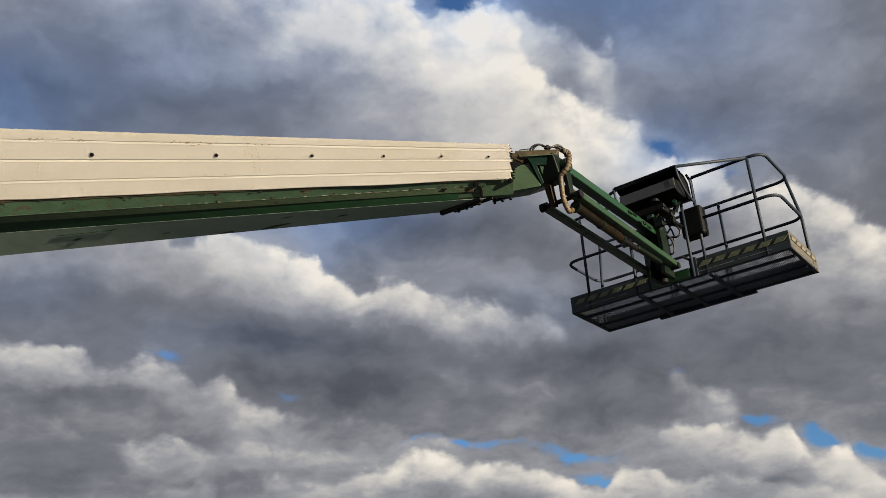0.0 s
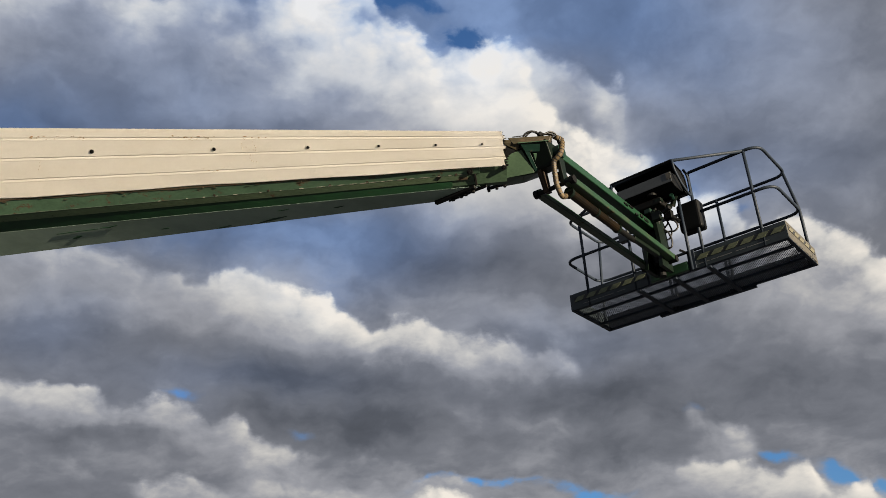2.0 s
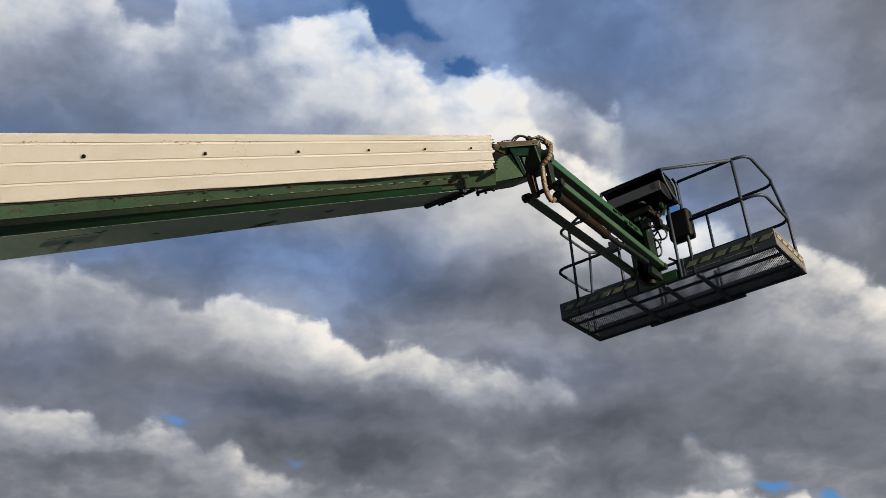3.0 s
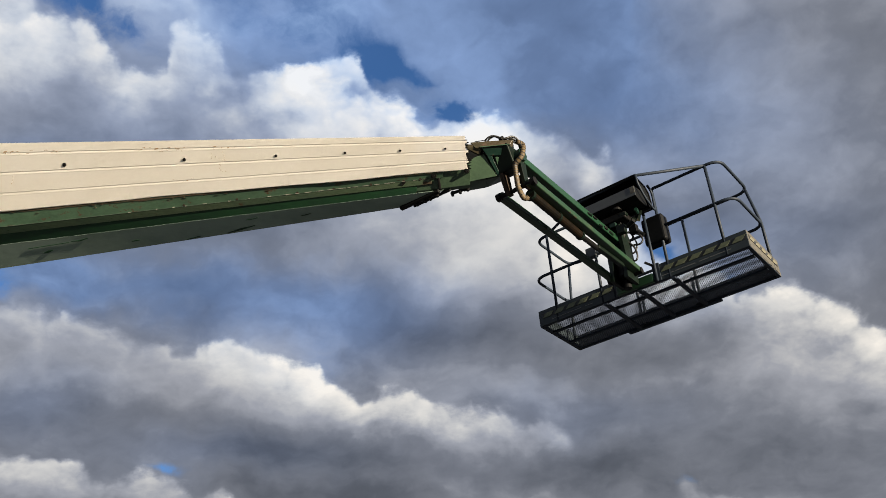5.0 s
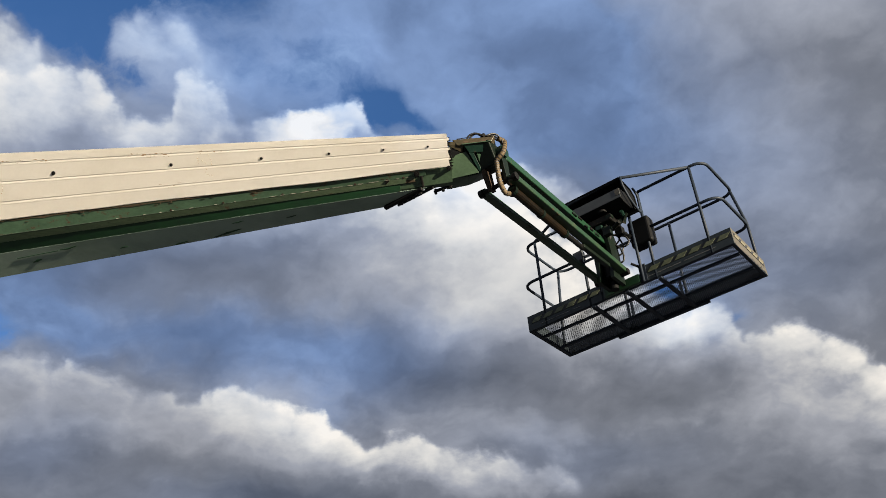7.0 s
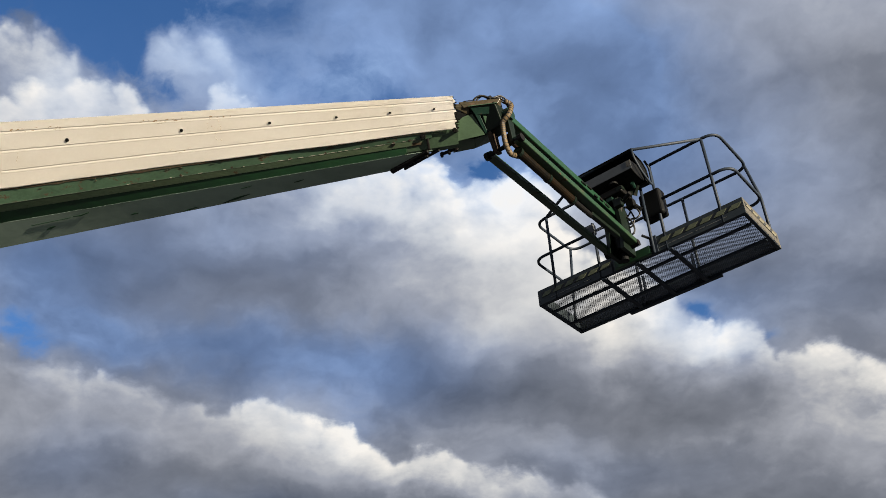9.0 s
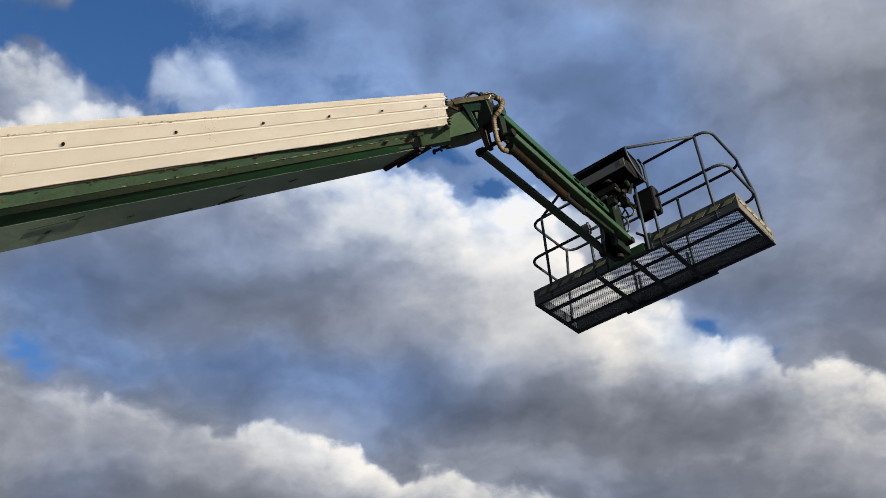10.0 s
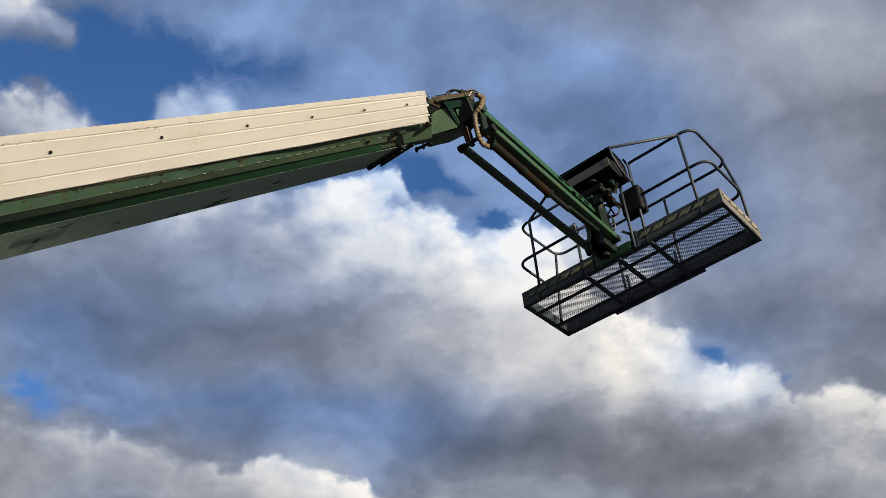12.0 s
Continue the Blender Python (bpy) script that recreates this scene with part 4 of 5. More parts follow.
k0, k1 = edge("keel", 0.0) - UP * 0.012, edge("sill", 0.36) - UP * 0.005
mouth = clamp(k0, k1, 0.04, 0.035, "wear_pad_bar", "greasy dark bar with bolts across the boom's mouth")
for f in (0.3, 0.5, 0.62, 0.8):
    p = k0.lerp(k1, f) + Vector((0.05, -0.01, -0.02))
    bm = bmesh.new()
    tube(bm, [p + UP * 0.02, p - UP * 0.015], 0.016, 6)
    part("bolt", bm, DARKSTEEL, mouth)
q0, q1 = edge("keel", 0.06) + Vector((0.06, 0.0, 0)), edge("sill", 0.40) + Vector((0.06, 0, 0))
clamp(q0, q1, 0.02, 0.03, "clamp_strip", "thin dark strip beside the wear pad")
r0, r1 = Vector((0.46, 7.17, 7.545)), Vector((0.63, 7.08, 7.535))
strip2 = clamp(r0, r1, 0.02, 0.03, "clamp_strip", "thin dark strip with bolts under the inner boom")
for f in (0.1, 0.5, 0.9):
    p = r0.lerp(r1, f)
    bm = bmesh.new()
    tube(bm, [p + UP * 0.02, p - UP * 0.03], 0.014, 6)
    part("bolt", bm, DARKSTEEL, strip2)
# roller and lug on the side
for x, f, r in ((0.32, 0.55, 0.026), (0.61, 0.25, 0.020)):
    n = inward(x)
    c = edge("hem", x).lerp(edge("flange", x), f)
    bm = bmesh.new()
    tube(bm, [c - n * 0.010, c + n * 0.05], r, 14)
    roller = part("roller", bm, DARKSTEEL, lift, "greasy dark guide roller on the boom's side")
    bm = bmesh.new()
    tube(bm, [c - n * 0.016, c - n * 0.005], r * 0.45, 8)
    part("pin", bm, DARKSTEEL, roller)
n = inward(0.3)
c = edge("flange", 0.3)
bm = beam(edge("flange", 0.36) - n * 0.004, edge("sill", 0.37) + UP * 0.01, 0.022, 0.022)
bevelled(bm, 0.005)
part("lug", bm, DARKSTEEL, lift, "dark steel lug")
bm = beam(edge("sill", 0.05) - UP * -0.05 - n * 0.01, edge("flange", 0.05) + n * 0.0, 0.035, 0.02)
part("bracket", bm, DARKSTEEL, lift, "small dark bracket in the web")

# ---- the boom's head: cap, cheek, gusset and sole ----
def plate(name, mat, label, near, thick, bev=0.004):
    """A flat plate from four corners of its near face, with its thickness as a vector."""
    t = Vector(thick)
    bm = bmesh.new()
    hull8(bm, [Vector(p) for p in near], [Vector(p) + t for p in near])
    bevelled(bm, bev, 1)
    return part(name, bm, mat, lift, label)


cap = plate("head_cap", CAPTAN, "faded rust brown cap beam on the boom head", ((0.66, 6.795, 7.815), (1.03, 6.75, 7.778), (1.00, 6.758, 7.730), (0.70, 6.81, 7.757)), (0.03, 0.24, 0.05))
# this pale strip paints the bright line that light draws on the cap
plate("cap_highlight", FADED, "pale strip painted as the highlight along the cap's lower edge", ((0.74, 6.795, 7.760), (1.00, 6.752, 7.735), (0.995, 6.753, 7.729), (0.74, 6.797, 7.754)), (0.0, 0.02, 0.004), 0.001)
plate("cheek_plate", HEADPAINT, "grimy olive green lower cheek of the boom head", ((0.57, 6.91, 7.70), (0.775, 6.855, 7.72), (0.875, 6.94, 7.535), (0.57, 7.01, 7.535)), (0.0, 0.012, 0.012))
# filler added to close the gap behind cheek and gusset, in the shade colour
plate("web_plate", TEAL, "dark filler web inside the boom head, painted shade-dark", ((0.60, 6.92, 7.79), (0.95, 6.87, 7.75), (0.885, 6.98, 7.56), (0.60, 7.06, 7.55)), (0.0, 0.05, 0.0))
plate("throat_plate", CAPTAN, "rust stained web behind the torn cover", ((0.62, 6.80, 7.805), (0.76, 6.80, 7.775), (0.74, 6.87, 7.72), (0.62, 6.82, 7.77)), (0.02, 0.12, 0.05))
# solid black plate: the hollow's darkness is painted, not left open
plate("throat_shade_plate", BLACK, "black plate standing in for the dark hollow in the boom's mouth", ((0.61, 6.835, 7.77), (0.74, 6.87, 7.722), (0.66, 6.89, 7.695), (0.61, 6.90, 7.69)), (0.02, 0.10, 0.04))
plate("cheek_plate", TEAL, "upper cheek below the cap, its shade painted as dark teal", ((0.745, 6.80, 7.768), (0.99, 6.775, 7.738), (0.93, 6.83, 7.675), (0.80, 6.845, 7.69)), (0.0, 0.03, 0.01))
plate("gusset", TEAL, "slanting dark teal gusset", ((0.785, 6.83, 7.715), (0.83, 6.83, 7.71), (0.905, 6.93, 7.535), (0.875, 6.935, 7.54)), (0.0, 0.025, 0.01))
plate("gusset", FADED, "pale narrow gusset", ((0.865, 6.85, 7.68), (0.935, 6.845, 7.665), (0.905, 6.93, 7.56), (0.90, 6.935, 7.555)), (0.0, 0.015, 0.006))
plate("sole_plate", HEADPAINT, "grimy olive green sole plate of the boom head", ((0.58, 7.00, 7.548), (0.78, 6.99, 7.543), (0.78, 7.14, 7.56), (0.58, 7.17, 7.555)), (0, 0, 0.012))
plate("sole_plate", HEADPAINT, "grimy olive green sole plate of the boom head", ((0.78, 6.99, 7.543), (0.90, 6.95, 7.540), (0.93, 7.08, 7.575), (0.78, 7.14, 7.56)), (0, 0, 0.012))
bm = bmesh.new()
tube(bm, [(0.925, 6.93, 7.565), (0.925, 6.955, 7.57)], 0.017, 12)
part("pin_end", bm, CHROME, lift, "bright polished pin end")

# knuckle: two lugs, a hub and the cross shaft that carries the links
bm = bmesh.new()
tube(bm, [at(1.15, -2.36, 0.335), at(1.40, -2.36, 0.335)], 0.06, 18)
part("knuckle_hub", bm, TEAL, lift, "green pivot hub at the boom head", smooth=False)
bm = slab([(-2.44, 0.30), (-2.33, 0.30), (-2.275, 0.03), (-2.35, 0.01), (-2.41, 0.15)], 1.168, 1.208)
bevelled(bm, 0.006)
part("knuckle_lug", bm, RUSTY, lift, "brown stained lug")
bm = slab([(-2.40, 0.34), (-2.30, 0.36), (-2.28, 0.05), (-2.34, 0.04)], 1.34, 1.375)
bevelled(bm, 0.004)
part("knuckle_lug", bm, MOUNT, lift, "dark green lug")
bm = slab([(-2.52, 0.41), (-2.29, 0.42), (-2.29, 0.22), (-2.42, 0.20)], 1.17, 1.34)
bevelled(bm, 0.01)
part("knuckle_block", bm, MOUNT, lift, "dark green block between the lugs")
bm = bmesh.new()
tube(bm, [at(1.07, -2.317, 0.048), at(1.45, -2.317, 0.048)], 0.02, 14)
shaft = part("cross_shaft", bm, DARKSTEEL, lift, "black cross shaft with end caps")
for u in (1.06, 1.42):
    bm = bmesh.new()
    tube(bm, [at(u, -2.317, 0.048), at(u + 0.04, -2.317, 0.048)], 0.038, 8)
    part("end_cap", bm, DARKSTEEL, shaft)

# ---- jib: one upper arm, two lower links and a slew cylinder between them ----
def arm(a, b, wide, high, name, mat, label, bev=0.008):
    bm = beam(at(*a), at(*b), wide, high)
    bevelled(bm, bev)
    return part(name, bm, mat, lift, label)


upper = arm((1.335, -2.33, 0.308), (1.155, -0.15, 0.522), 0.10, 0.075, "upper_arm", GREEN, "green square upper jib arm")
low_a = arm((1.41, -2.33, 0.055), (1.30, -0.12, 0.140), 0.08, 0.06, "lower_link", LINK, "worn green lower jib link with rusty edges")
low_b = arm((1.095, -2.33, 0.060), (1.03, -0.17, 0.120), 0.07, 0.055, "lower_link", LINK, "slim worn green lower jib link")
for u, v, w, o in ((1.30, -0.12, 0.125, low_a), (1.03, -0.17, 0.115, low_b)):
    bm = bmesh.new()
    tube(bm, [at(u - 0.05, v, w), at(u + 0.05, v, w)], 0.036, 12)
    part("pivot_boss", bm, DARKSTEEL, o)
bm = bmesh.new()
tube(bm, [at(1.31, -2.30, 0.15), at(1.245, -1.40, 0.205)], 0.04, 14)
cyl = part("jib_cylinder", bm, RUSTY, lift, "rust stained hydraulic cylinder barrel", smooth=False)
bm = bmesh.new()
tube(bm, [at(1.245, -1.40, 0.205), at(1.19, -0.45, 0.28)], 0.022, 10)
part("rod", bm, DARKSTEEL, cyl, "oily dark piston rod")
bm = bmesh.new()
tube(bm, [at(1.248, -1.43, 0.203), at(1.242, -1.37, 0.207)], 0.05, 14)
part("gland", bm, DARKSTEEL, cyl, "dark cylinder gland")

# oily hose and clamps along the side of the upper arm
rng = random.Random(17)
A0, A1 = at(1.335, -2.33, 0.308), at(1.155, -0.15, 0.522)
way_side = (A1 - A0).cross(UP).normalized() * 0.055
for k in range(5):
    f = 0.62 + 0.06 * k
    p = A0.lerp(A1, f) + way_side * (1.0 if way_side.y < 0 else -1.0) + UP * rng.uniform(-0.035, 0.02)
    d = (A1 - A0).normalized() * rng.uniform(0.02, 0.05)
    bm = beam(p - d, p + d, rng.uniform(0.012, 0.022), rng.uniform(0.018, 0.035))
    bevelled(bm, 0.004, 1)
    part("hose_clamp", bm, (MOUNT, DARKSTEEL)[k % 2], upper)

# dark keel under the lower link, with a stepped end
bm = bmesh.new()
tube(bm, [at(1.345, -2.24, 0.000), at(1.292, -1.30, 0.036)], 0.040, 14)
low_cyl = part("level_cylinder", bm, OILY, lift, "oily rust brown levelling cylinder under the jib link", smooth=False)
for v in (-2.24, -1.75, -1.31):
    f = (v + 2.24) / 0.94
    p, q = at(1.345 - 0.053 * f, v, 0.036 * f), at(1.343 - 0.053 * f, v + 0.035, 0.0015 + 0.036 * f)
    bm = bmesh.new()
    tube(bm, [p, q], 0.046, 12)
    part("collar", bm, MOUNT, low_cyl, "greasy dark collar")
bm = bmesh.new()
tube(bm, [at(1.292, -1.30, 0.036), at(1.275, -0.92, 0.058)], 0.026, 12)
part("rod", bm, DARKSTEEL, low_cyl, "oily dark piston rod")
bm = beam(at(1.285, -0.96, 0.062), at(1.275, -0.42, 0.085), 0.05, 0.05)
bevelled(bm, 0.008)
part("link_keel", bm, MOUNT, lift, "stiffener under the jib link, painted shade-dark")
# ---- hoses over the boom head ----
def hose(points, r, mat, label, rings=0):
    way_ = curve_points(points)
    bm = bmesh.new()
    tube(bm, way_, r, 9)
    h = part("hose", bm, mat, lift, label, smooth=True)
    if rings:
        n_ = len(way_)
        for i in range(2, n_ - 2, rings):  # thin dark bands
            bm = bmesh.new()
            d = (way_[i + 1] - way_[i - 1]).normalized() * 0.0035
            tube(bm, [way_[i] - d, way_[i] + d], r * 1.08, 9)
            part("band", bm, HOSE, h)
    return h


T = lambda u, v, w: at(u, v, w)
hose([(1.073, 6.816, 7.799), (1.121, 6.859, 7.795), (1.111, 6.812, 7.694), (1.086, 6.797, 7.615), (1.033, 6.83, 7.57), (1.028, 6.847, 7.515), (1.03, 6.863, 7.463), (1.038, 6.894, 7.371), (1.071, 6.911, 7.273), (1.119, 6.999, 7.319), (1.158, 7.04, 7.336)], 0.023, TAN, "tan wrapped hydraulic hose with dark bands", 3)
for k in range(2):
    o = 0.018 * k
    hose([(0.785 + o, 6.84 + o, 7.775), (0.80 + o, 6.79 + o, 7.825), (0.85 + o, 6.775 + o, 7.850 + o * 0.5), (0.905 + o * 0.4, 6.78 + o, 7.842), (0.945, 6.79 + o, 7.812)], 0.0085, HOSE, "black rubber hydraulic hose in a loop")
for k in range(3):
    o = 0.017 * k
    hose([(0.935, 6.78 + o, 7.815), (0.975 + o * 0.3, 6.775 + o, 7.815 + 0.010 * k), (1.025, 6.785 + o, 7.838 - 0.006 * k), (1.068 - o * 0.4, 6.805 + o, 7.828 - 0.010 * k), (1.098 - o * 0.4, 6.83 + o * 0.5, 7.79), (1.105 - o * 0.3, 6.84 + o * 0.5, 7.755)], 0.0085, HOSE, "black rubber hydraulic hose")
bm = bmesh.new()
tube(bm, [(0.925, 6.775, 7.80), (0.945, 6.785, 7.832)], 0.019, 8)
tube(bm, [(0.945, 6.785, 7.828), (0.965, 6.80, 7.818)], 0.014, 8)
part("hose_fitting", bm, DARKSTEEL, lift, "dark steel hose fitting on the cap")
bm = bmesh.new()
tube(bm, [(0.70, 6.80, 7.822), (0.80, 6.79, 7.822)], 0.0045, 6)
part("wire", bm, HOSE, lift, "thin stiff wire beside the hoses")

# ---- work platform ----
# floor frame: angle edges, cross members below and bars along the floor
def rail_bar(u0, u1, v0, v1, w0, w1, name, mat, label="", bev=0.003):
    bm = block(u0, u1, v0, v1, w0, w1)
    bevelled(bm, bev, 1)
    return part(name, bm, mat, lift, label)


LONG, WIDE = 2.44, 0.852
for v in (0.005, WIDE - 0.04):
    rail_bar(0, LONG, v, v + 0.035, -0.004, 0.03, "floor_edge", RAIL, "dark steel edge angle of the floor")
for u in (0.0, LONG - 0.04):
    rail_bar(u, u + 0.04, 0.04, WIDE - 0.04, -0.004, 0.03, "floor_edge", RAIL, "dark steel edge angle of the floor")
for v in (0.20, 0.56):
    rail_bar(0.04, LONG - 0.04, v, v + 0.035, -0.012, 0.012, "floor_bar", RAIL, "dark bar along the floor")
for u in (0.80, 1.21, 1.59):
    rail_bar(u, u + 0.045, 0.0, 0.80, -0.035, -0.006, "cross_member", RAIL, "dark cross member under the floor")
rail_bar(0.66, 1.78, WIDE - 0.035, WIDE + 0.008, -0.030, -0.005, "cross_member", RAIL, "dark lip under the floor's outer edge")

# expanded metal floor: zigzag strands that meet in diamonds
bm = bmesh.new()
PITCH, ROWS_ = 0.028, 0.0175
nrow = int((WIDE - 0.08) / ROWS_)
ncol = int((LONG - 0.08) / PITCH * 2)
half = 0.0023
for r in range(nrow + 1):
    v = 0.04 + r * ROWS_
    last = None
    for c in range(ncol + 1):
        u = 0.04 + c * PITCH / 2
        dv = ROWS_ / 2 * (1 if (c + r) % 2 else -1) * 0.93
        q = [bm.verts.new(at(u, v + dv + s * half, w)) for s, w in ((-1, 0.013), (1, 0.013), (1, 0.018), (-1, 0.018))]
        if last:
            for i in range(4):
                bm.faces.new((last[i], last[(i + 1) % 4], q[(i + 1) % 4], q[i]))
        last = q
grating = part("floor_mesh", bm, MESH, lift, "dark expanded metal mesh floor")
tagged(grating, kind="stuff")

# toe boards, with a rolled lip, and hazard bands
def toe(u0, u1, v0, v1, mat, label):
    bm = block(u0, u1, v0, v1, 0.0, 0.19)
    bevelled(bm, 0.003, 1)
    return part("toe_board", bm, mat, lift, label)


def hazard(board, u0, u1, v, w0=0.088, w1=0.140, period=0.155, end=None):
    """Yellow pieces with slanting gaps of black along a board's outer face."""
    n = max(1, int(round((u1 - u0) / period)))
    step_ = (u1 - u0) / n
    bm = bmesh.new()
    corners = [(u0, w0 - 0.002), (u1, w0 - 0.002), (u1, w1 + 0.002), (u0, w1 + 0.002)]

    def place(s, w, d):
        return at(s, v - d, w) if end is None else at(end + d, s, w)

    loft(bm, [[place(s, w, 0.0015) for s, w in corners], [place(s, w, 0.0035) for s, w in corners]])
    part("hazard_band", bm, INK, board, "black hazard tape")
    for i in range(n):
        a, b, k = u0 + i * step_, u0 + i * step_ + step_ * 0.66, step_ * 0.34
        cs = [(a, w0), (b, w0), (min(b + k, u1), w1), (min(a + k, u1), w1)]
        bm = bmesh.new()
        loft(bm, [[place(s, w, 0.0038) for s, w in cs], [place(s, w, 0.006) for s, w in cs]])
        part("hazard_stripe", bm, YELLOW if end is None else PALE, board)


PALE = material("bleached_hazard_yellow", (0.105, 0.098, 0.062), 0.6, second=(0.10, 0.095, 0.07), scale=30, grain=0.2, fine=120)
left = toe(0.0, 0.99, 0.0, 0.006, GREY, "grey painted toe board with worn hazard tape")
hazard(left, 0.05, 0.94, 0.0)
right = toe(1.41, LONG, 0.0, 0.006, GREY, "grey painted toe board with worn hazard tape")
hazard(right, 1.50, 2.43, 0.0)
toe(0.0, LONG, WIDE - 0.006, WIDE, GREY, "grey painted toe board on the outer side")
bm = block(LONG - 0.006, LONG, 0.007, WIDE - 0.007, 0.0, 0.19)
end_board = part("toe_board", bm, WORN, lift, "scuffed pale end toe board with worn hazard tape")
hazard(end_board, 0.04, 0.80, 0.0, 0.10, 0.145, 0.15, end=LONG)
bm = block(0.0, 0.006, 0.007, WIDE - 0.007, 0.0, 0.19)
part("toe_board", bm, GREY, lift, "grey painted end toe board")
PALETEXT = material("pale_lettering", (0.16, 0.165, 0.16), 0.6, second=(0.07, 0.075, 0.075), scale=60, grain=0.3)
# writing on the boards that cannot be read: thin pale bars
for b, u0, spans in ((left, 0.16, (0.06, 0.05, 0.09, 0.22, 0.12)), (right, 1.50, (0.10, 0.05, 0.06, 0.20, 0.04, 0.08, 0.28))):
    u = u0
    for s in spans:
        bm = block(u, u + s * 0.8, -0.003, -0.001, 0.040, 0.047)
        part("lettering_bar", bm, PALETEXT, b)
        u += s

# posts and rails
R = 0.0165


def post(u, v, w0, w1, r=R):
    bm = bmesh.new()
    tube(bm, [at(u, v, w0), at(u, v, w1)], r, 10)
    part("post", bm, RAIL, lift, "dark grey tubular post", smooth=True)


def rail(points, r=R, fillet=0.11, label="dark grey tubular guard rail", smooth=True):
    bm = bmesh.new()
    tube(bm, rounded([at(*p) for p in points], fillet, 7), r, 10)
    return part("guard_rail", bm, RAIL, lift, label, smooth=smooth)


TOP, MID = 1.10, 0.61
rail([(1.60, 0.012, TOP), (2.37, 0.012, TOP), (2.37, 0.80, TOP), (0.08, 0.80, TOP), (0.08, 0.012, TOP), (0.90, 0.012, TOP)], fillet=0.15)
rail([(1.585, 0.012, MID), (2.425, 0.012, MID), (2.425, 0.80, MID), (0.0, 0.80, MID), (0.0, 0.012, MID), (0.95, 0.012, MID)], fillet=0.15)
rail([(2.2, 0.012, TOP), (1.57, -0.36, 1.09), (0.89, -0.36, 1.07), (0.235, 0.012, TOP)], fillet=0.03)
post(0.235, 0.012, 0.0, TOP)
post(2.205, 0.012, 0.0, TOP)
post(1.448, -0.02, 0.0, 0.84)
post(1.585, 0.012, 0.0, TOP)
post(0.80, 0.012, 0.0, 0.72)
post(0.95, 0.012, 0.0, TOP)
for u, w in ((0.86, TOP), (0.91, 0.35), (1.52, 0.35), (1.57, TOP)):
    post(u, 0.80, 0.0, w)
for way_ in (((2.425, 0.70, 0.02), (2.43, 0.71, MID), (2.355, 0.72, TOP)), ((0.10, 0.58, 0.02), (0.095, 0.66, MID), (0.09, 0.74, TOP))):
    bm = bmesh.new()
    tube(bm, rounded([at(*p) for p in way_], 0.06, 4), R, 10)
    part("post", bm, RAIL, lift, "dark grey tubular end post", smooth=True)
# gate gusset and latch at the opening
bm = slab([(-0.004, 0.0), (-0.004, 0.21), (0.02, 0.21), (0.02, 0.0)], 1.41, 1.49)
bevelled(bm, 0.003, 1)
part("gusset", bm, RAIL, lift, "grey gusset plate at the opening")
bm = bmesh.new()
tube(bm, [at(1.445, 0.0, 0.175), at(1.40, -0.03, 0.21), at(1.365, -0.06, 0.235)], 0.014, 8)
part("latch", bm, BLACK, lift, "short black latch handle")

# ---- mount between jib and platform ----
bm = block(0.985, 1.415, -0.035, 0.03, 0.0, 0.105)
bevelled(bm, 0.01)
part("mount_beam", bm, DARKGREEN, lift, "dark green mount beam in the toe board opening")
bm = slab([(-0.30, 0.02), (-0.05, 0.02), (-0.06, 0.55), (-0.16, 0.72), (-0.28, 0.66), (-0.24, 0.30)], 1.06, 1.10)
slab([(-0.30, 0.02), (-0.05, 0.02), (-0.06, 0.55), (-0.16, 0.72), (-0.28, 0.66), (-0.24, 0.30)], 1.22, 1.26, bm)
slab([(-0.10, 0.05), (-0.05, 0.05), (-0.06, 0.60), (-0.12, 0.66)], 1.10, 1.22, bm)
part("mount_bracket", bm, MOUNT, lift, "upright mount bracket, its shade painted as near-black green")
bm = bmesh.new()
tube(bm, [at(1.16, -0.16, 0.10), at(1.16, -0.16, 0.75)], 0.055, 16)
part("rotator", bm, DARKSTEEL, lift, "dark platform rotator")
bm = bmesh.new()
tube(bm, [at(1.16, -0.12, -0.02), at(1.16, -0.12, 0.06)], 0.045, 16)
part("rotator_foot", bm, BLACK, lift, "dark round foot under the rotator")
bm = block(1.00, 1.36, -0.30, -0.06, 0.70, 0.78)
bevelled(bm, 0.015)
part("valve_block", bm, DARKSTEEL, lift, "oily valve block under the console")
rng = random.Random(3)
for k in range(16):
    u, v, w = rng.uniform(1.02, 1.46), rng.uniform(-0.33, -0.06), rng.uniform(0.56, 0.78)
    bm = bmesh.new()
    if k % 2:
        d = Vector((rng.uniform(-1, 1), rng.uniform(-1, 1), rng.uniform(-1, 1))).normalized() * rng.uniform(0.03, 0.06)
        tube(bm, [at(u, v, w) - d, at(u, v, w), at(u, v, w) + d], 0.02, 9, radii=[rng.uniform(0.018, 0.035), 0.024, rng.uniform(0.015, 0.03)])
    else:
        e = [rng.uniform(0.02, 0.05) for _ in range(3)]
        block(u - e[0], u + e[0], v - e[1], v + e[1], w - e[2], w + e[2], bm)
        bevelled(bm, 0.006, 1)
    part("valve", bm, (DARKSTEEL, TEAL, MOUNT, MOUNT, BLACK)[k % 5], lift, "oily hydraulic fitting under the console")
for u, v in ((1.38, -0.02), (1.42, -0.16)):
    bm = beam(at(u, v, 0.46), at(u, v, 0.82), 0.05, 0.03)
    part("hanger", bm, BLACK, lift, "black strap hanger below the console")
# shackle on the mount beam
bm = bmesh.new()
ring = [at(0.985 + 0.034 * math.cos(2 * math.pi * k / 14), -0.12, 0.135 + 0.034 * math.sin(2 * math.pi * k / 14)) for k in range(14)]
tube(bm, ring, 0.008, 7, closed=True)
part("shackle", bm, DARKSTEEL, lift, "small dark shackle ring")

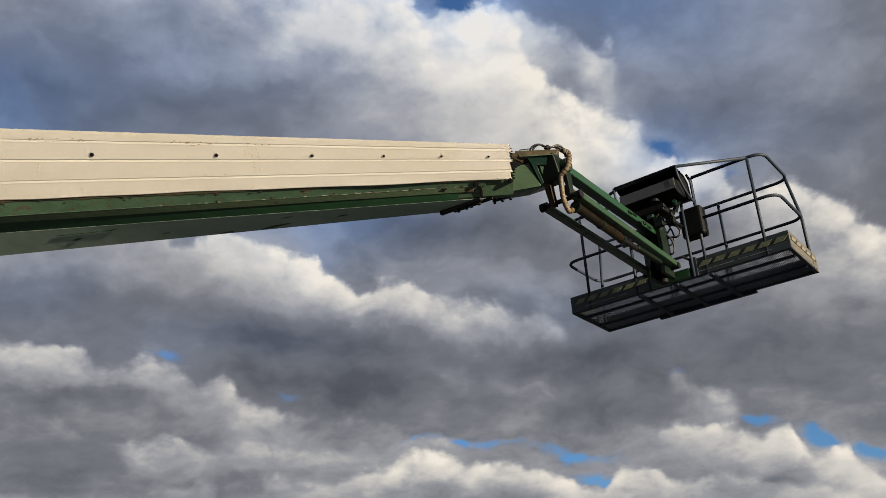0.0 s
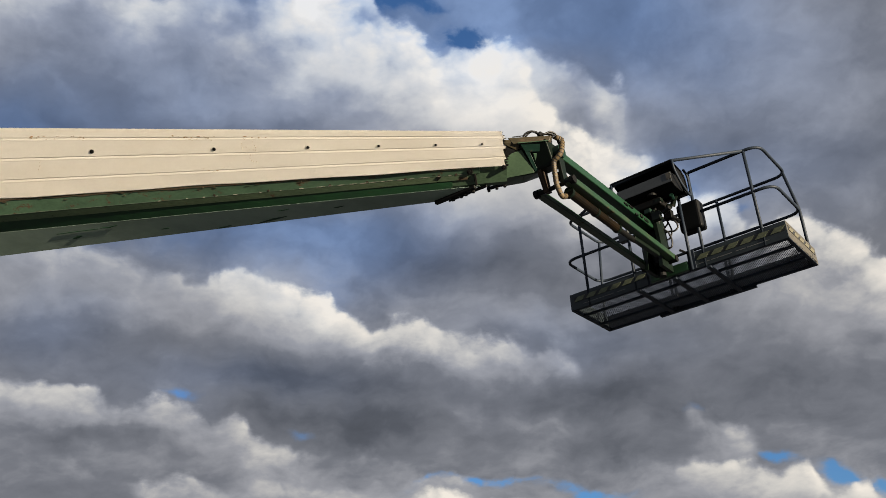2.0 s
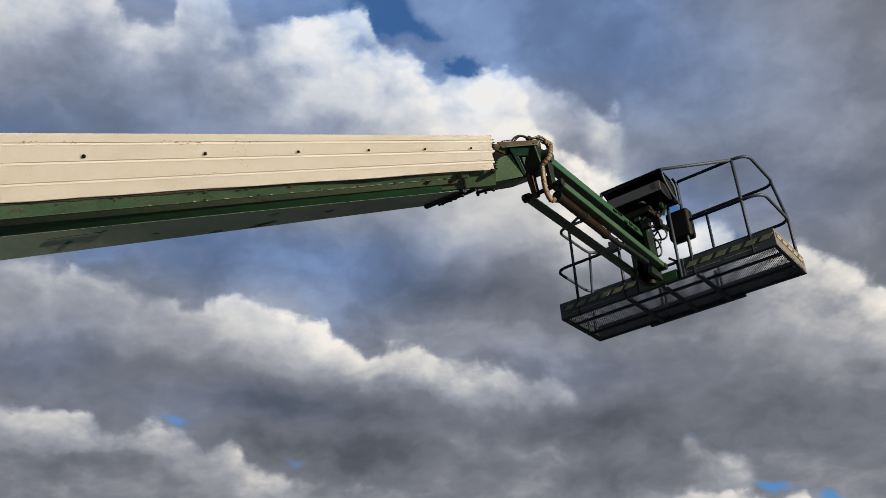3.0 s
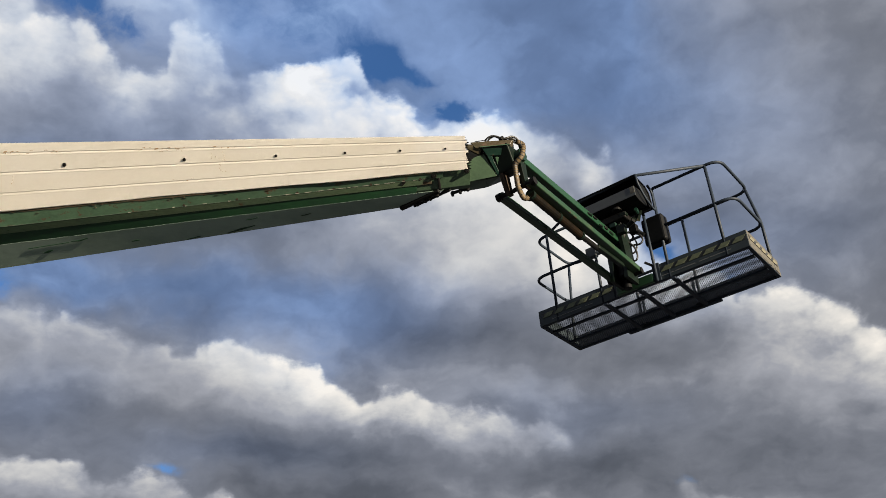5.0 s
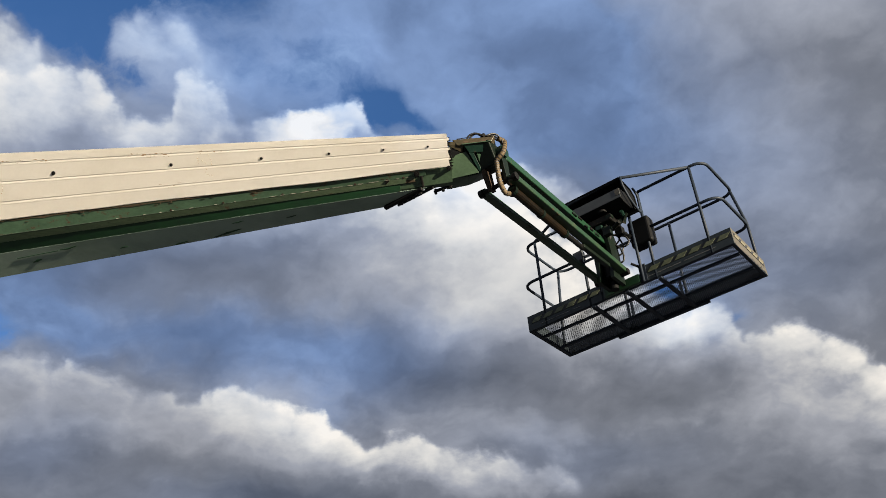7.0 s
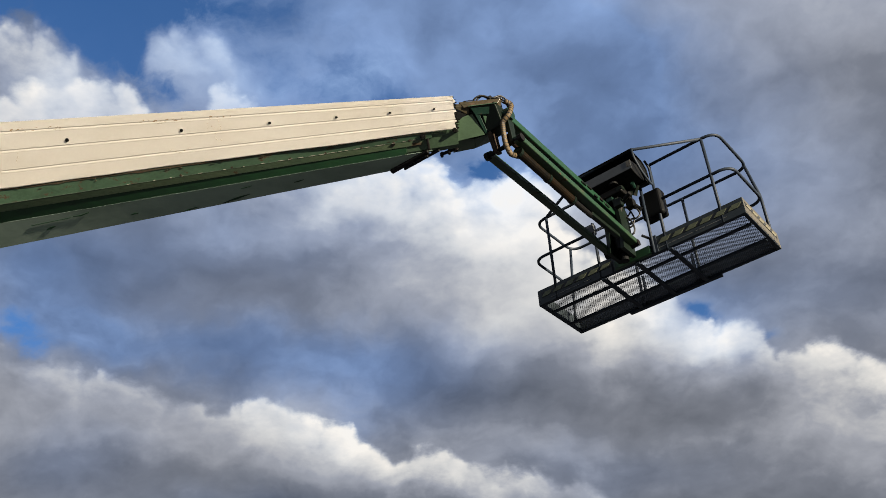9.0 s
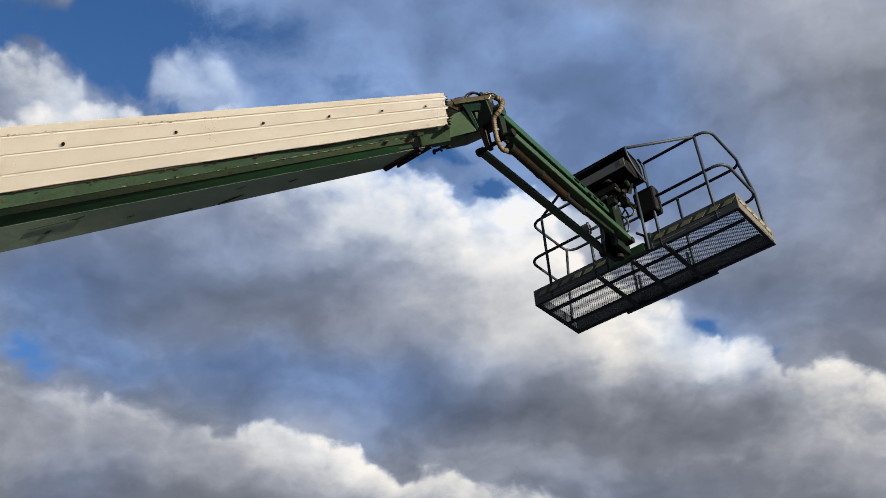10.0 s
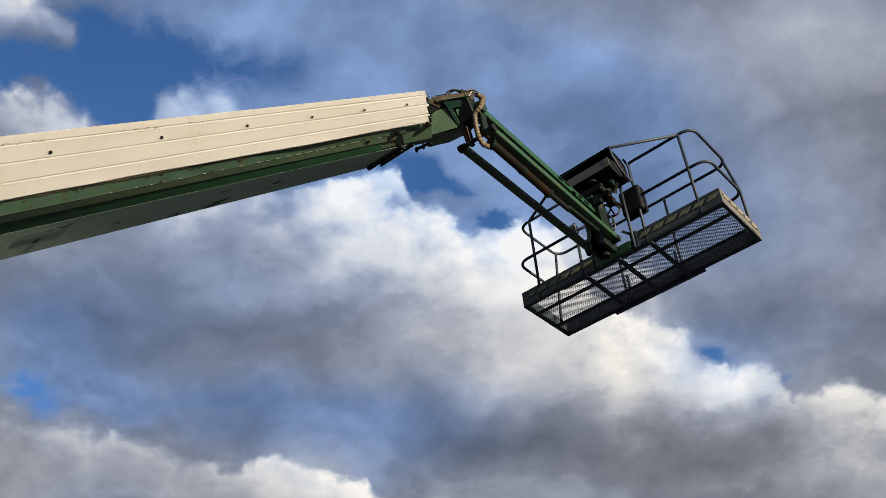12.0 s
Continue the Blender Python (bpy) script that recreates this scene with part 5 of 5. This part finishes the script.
# loops of thin hose beside the mount
hose([T(1.22, -0.10, 0.655), T(1.273, -0.09, 0.63), T(1.332, -0.08, 0.60), T(1.388, -0.08, 0.557), T(1.404, -0.07, 0.493), T(1.367, -0.08, 0.453), T(1.294, -0.08, 0.468), T(1.234, -0.09, 0.455), T(1.215, -0.09, 0.39)], 0.010, HOSE, "thin black control hose in a loop")
hose([T(1.24, -0.10, 0.66), T(1.248, -0.10, 0.62), T(1.252, -0.10, 0.521), T(1.298, -0.09, 0.451), T(1.316, -0.08, 0.361), T(1.303, -0.08, 0.294), T(1.261, -0.08, 0.287), T(1.22, -0.08, 0.32)], 0.010, HOSE, "thin black control hose in a loop")
hose([T(1.26, -0.07, 0.66), T(1.301, -0.06, 0.583), T(1.234, -0.07, 0.501), T(1.23, -0.07, 0.412), T(1.282, -0.06, 0.394), T(1.324, -0.06, 0.457), T(1.318, -0.06, 0.53), T(1.29, -0.06, 0.62)], 0.009, HOSE, "thin black control hose in a loop")
hose([T(1.27, -0.12, 0.62), T(1.36, -0.04, 0.64), T(1.43, 0.0, 0.56), T(1.42, 0.0, 0.47)], 0.009, HOSE, "thin black control hose")

# ---- control console ----
bm = slab([(-0.37, 0.845), (-0.37, 0.965), (-0.20, 0.985), (-0.10, 0.86), (-0.12, 0.82), (-0.30, 0.82)], 0.93, 1.55)
bevelled(bm, 0.006)
console = part("console", bm, BLACK, lift, "black control console with grey fascia on the platform rail")
bm = slab([(-0.378, 0.848), (-0.378, 0.962), (-0.372, 0.962), (-0.372, 0.848)], 0.93, 1.55)
part("fascia", bm, CONSOLE, console, "grey metal fascia")
bm = block(1.50, 1.548, -0.382, -0.372, 0.88, 0.955)
part("corner_plate", bm, WORN, console, "pale worn corner plate")
bm = bmesh.new()
outer_p = [(-0.385, 1.085), (-0.365, 1.105), (-0.12, 1.075), (-0.05, 1.02), (-0.03, 0.90), (-0.04, 0.81), (-0.10, 0.80)]
inner_p = [(v + 0.012 if v < -0.2 else v - 0.018, w - 0.016 if w > 0.85 else w + 0.012) for v, w in outer_p]
for u0, u1 in ((0.88, 1.575),):
    loft(bm, [[at(u0, v, w) for v, w in outer_p + inner_p[::-1]], [at(u1, v, w) for v, w in outer_p + inner_p[::-1]]])
part("hood", bm, BLACK, console, "black sheet hood over the console")
for u in (0.885, 1.56):
    bm = slab([(-0.36, 1.09), (-0.12, 1.065), (-0.05, 1.0), (-0.04, 0.82), (-0.10, 0.82), (-0.16, 0.96), (-0.24, 1.03)], u, u + 0.006)
    part("side_plate", bm, BLACK, console)
# tubular guard round each end of the console
for u in (0.875, 1.59):
    bm = bmesh.new()
    tube(bm, rounded([at(u, -0.37, 1.09), at(u, -0.36, 0.98), at(u, -0.22, 0.86), at(u, -0.02, 0.79), at(u, -0.01, 1.05), at(u, -0.10, 1.09)], 0.06, 6), 0.013, 9)
    part("guard_loop", bm, RAIL, console, "dark tubular guard at the console's end", smooth=True)
bm = bmesh.new()
tube(bm, [at(1.28, -0.30, 0.80), at(1.28, -0.30, 0.825)], 0.05, 14)
part("cable_gland", bm, DARKSTEEL, console, "round stained cable gland under the console")

# boxes on the rail: a large dark one and a small grey one
bm = block(1.395, 1.645, -0.02, 0.13, 0.435, 0.765)
bevelled(bm, 0.03, 3)
part("document_box", bm, BLACK, lift, "dark plastic box on the platform rail")
bm = block(0.70, 0.82, -0.02, 0.05, 0.58, 0.70)
bevelled(bm, 0.01, 2)
part("junction_box", bm, CONSOLE, lift, "small grey junction box on a post")

# ---- rear of the lift, beyond the view: the riser that carries the boom ----
mid_rear = (edge("top", REAR) + edge("keel", REAR)) / 2
bm = beam(mid_rear + Vector((-0.1, 0.15, -0.5)), BASE + Vector((0, 0, 0.9)), 0.5, 0.5)
bevelled(bm, 0.03)
part("riser", bm, GREEN, lift, "green steel riser")
bm = beam(mid_rear + Vector((0.35, 0, -0.1)), mid_rear + Vector((-0.55, 0.2, 0.05)), 0.9, 1.3)
bevelled(bm, 0.06)
part("boom_heel", bm, GREEN, lift, "green boom heel")
bm = beam(BASE + Vector((-1.1, 0, 0.45)), BASE + Vector((1.1, 0, 0.45)), 1.7, 0.9)
bevelled(bm, 0.06)
part("turret", bm, GREEN, lift, "green turret base")
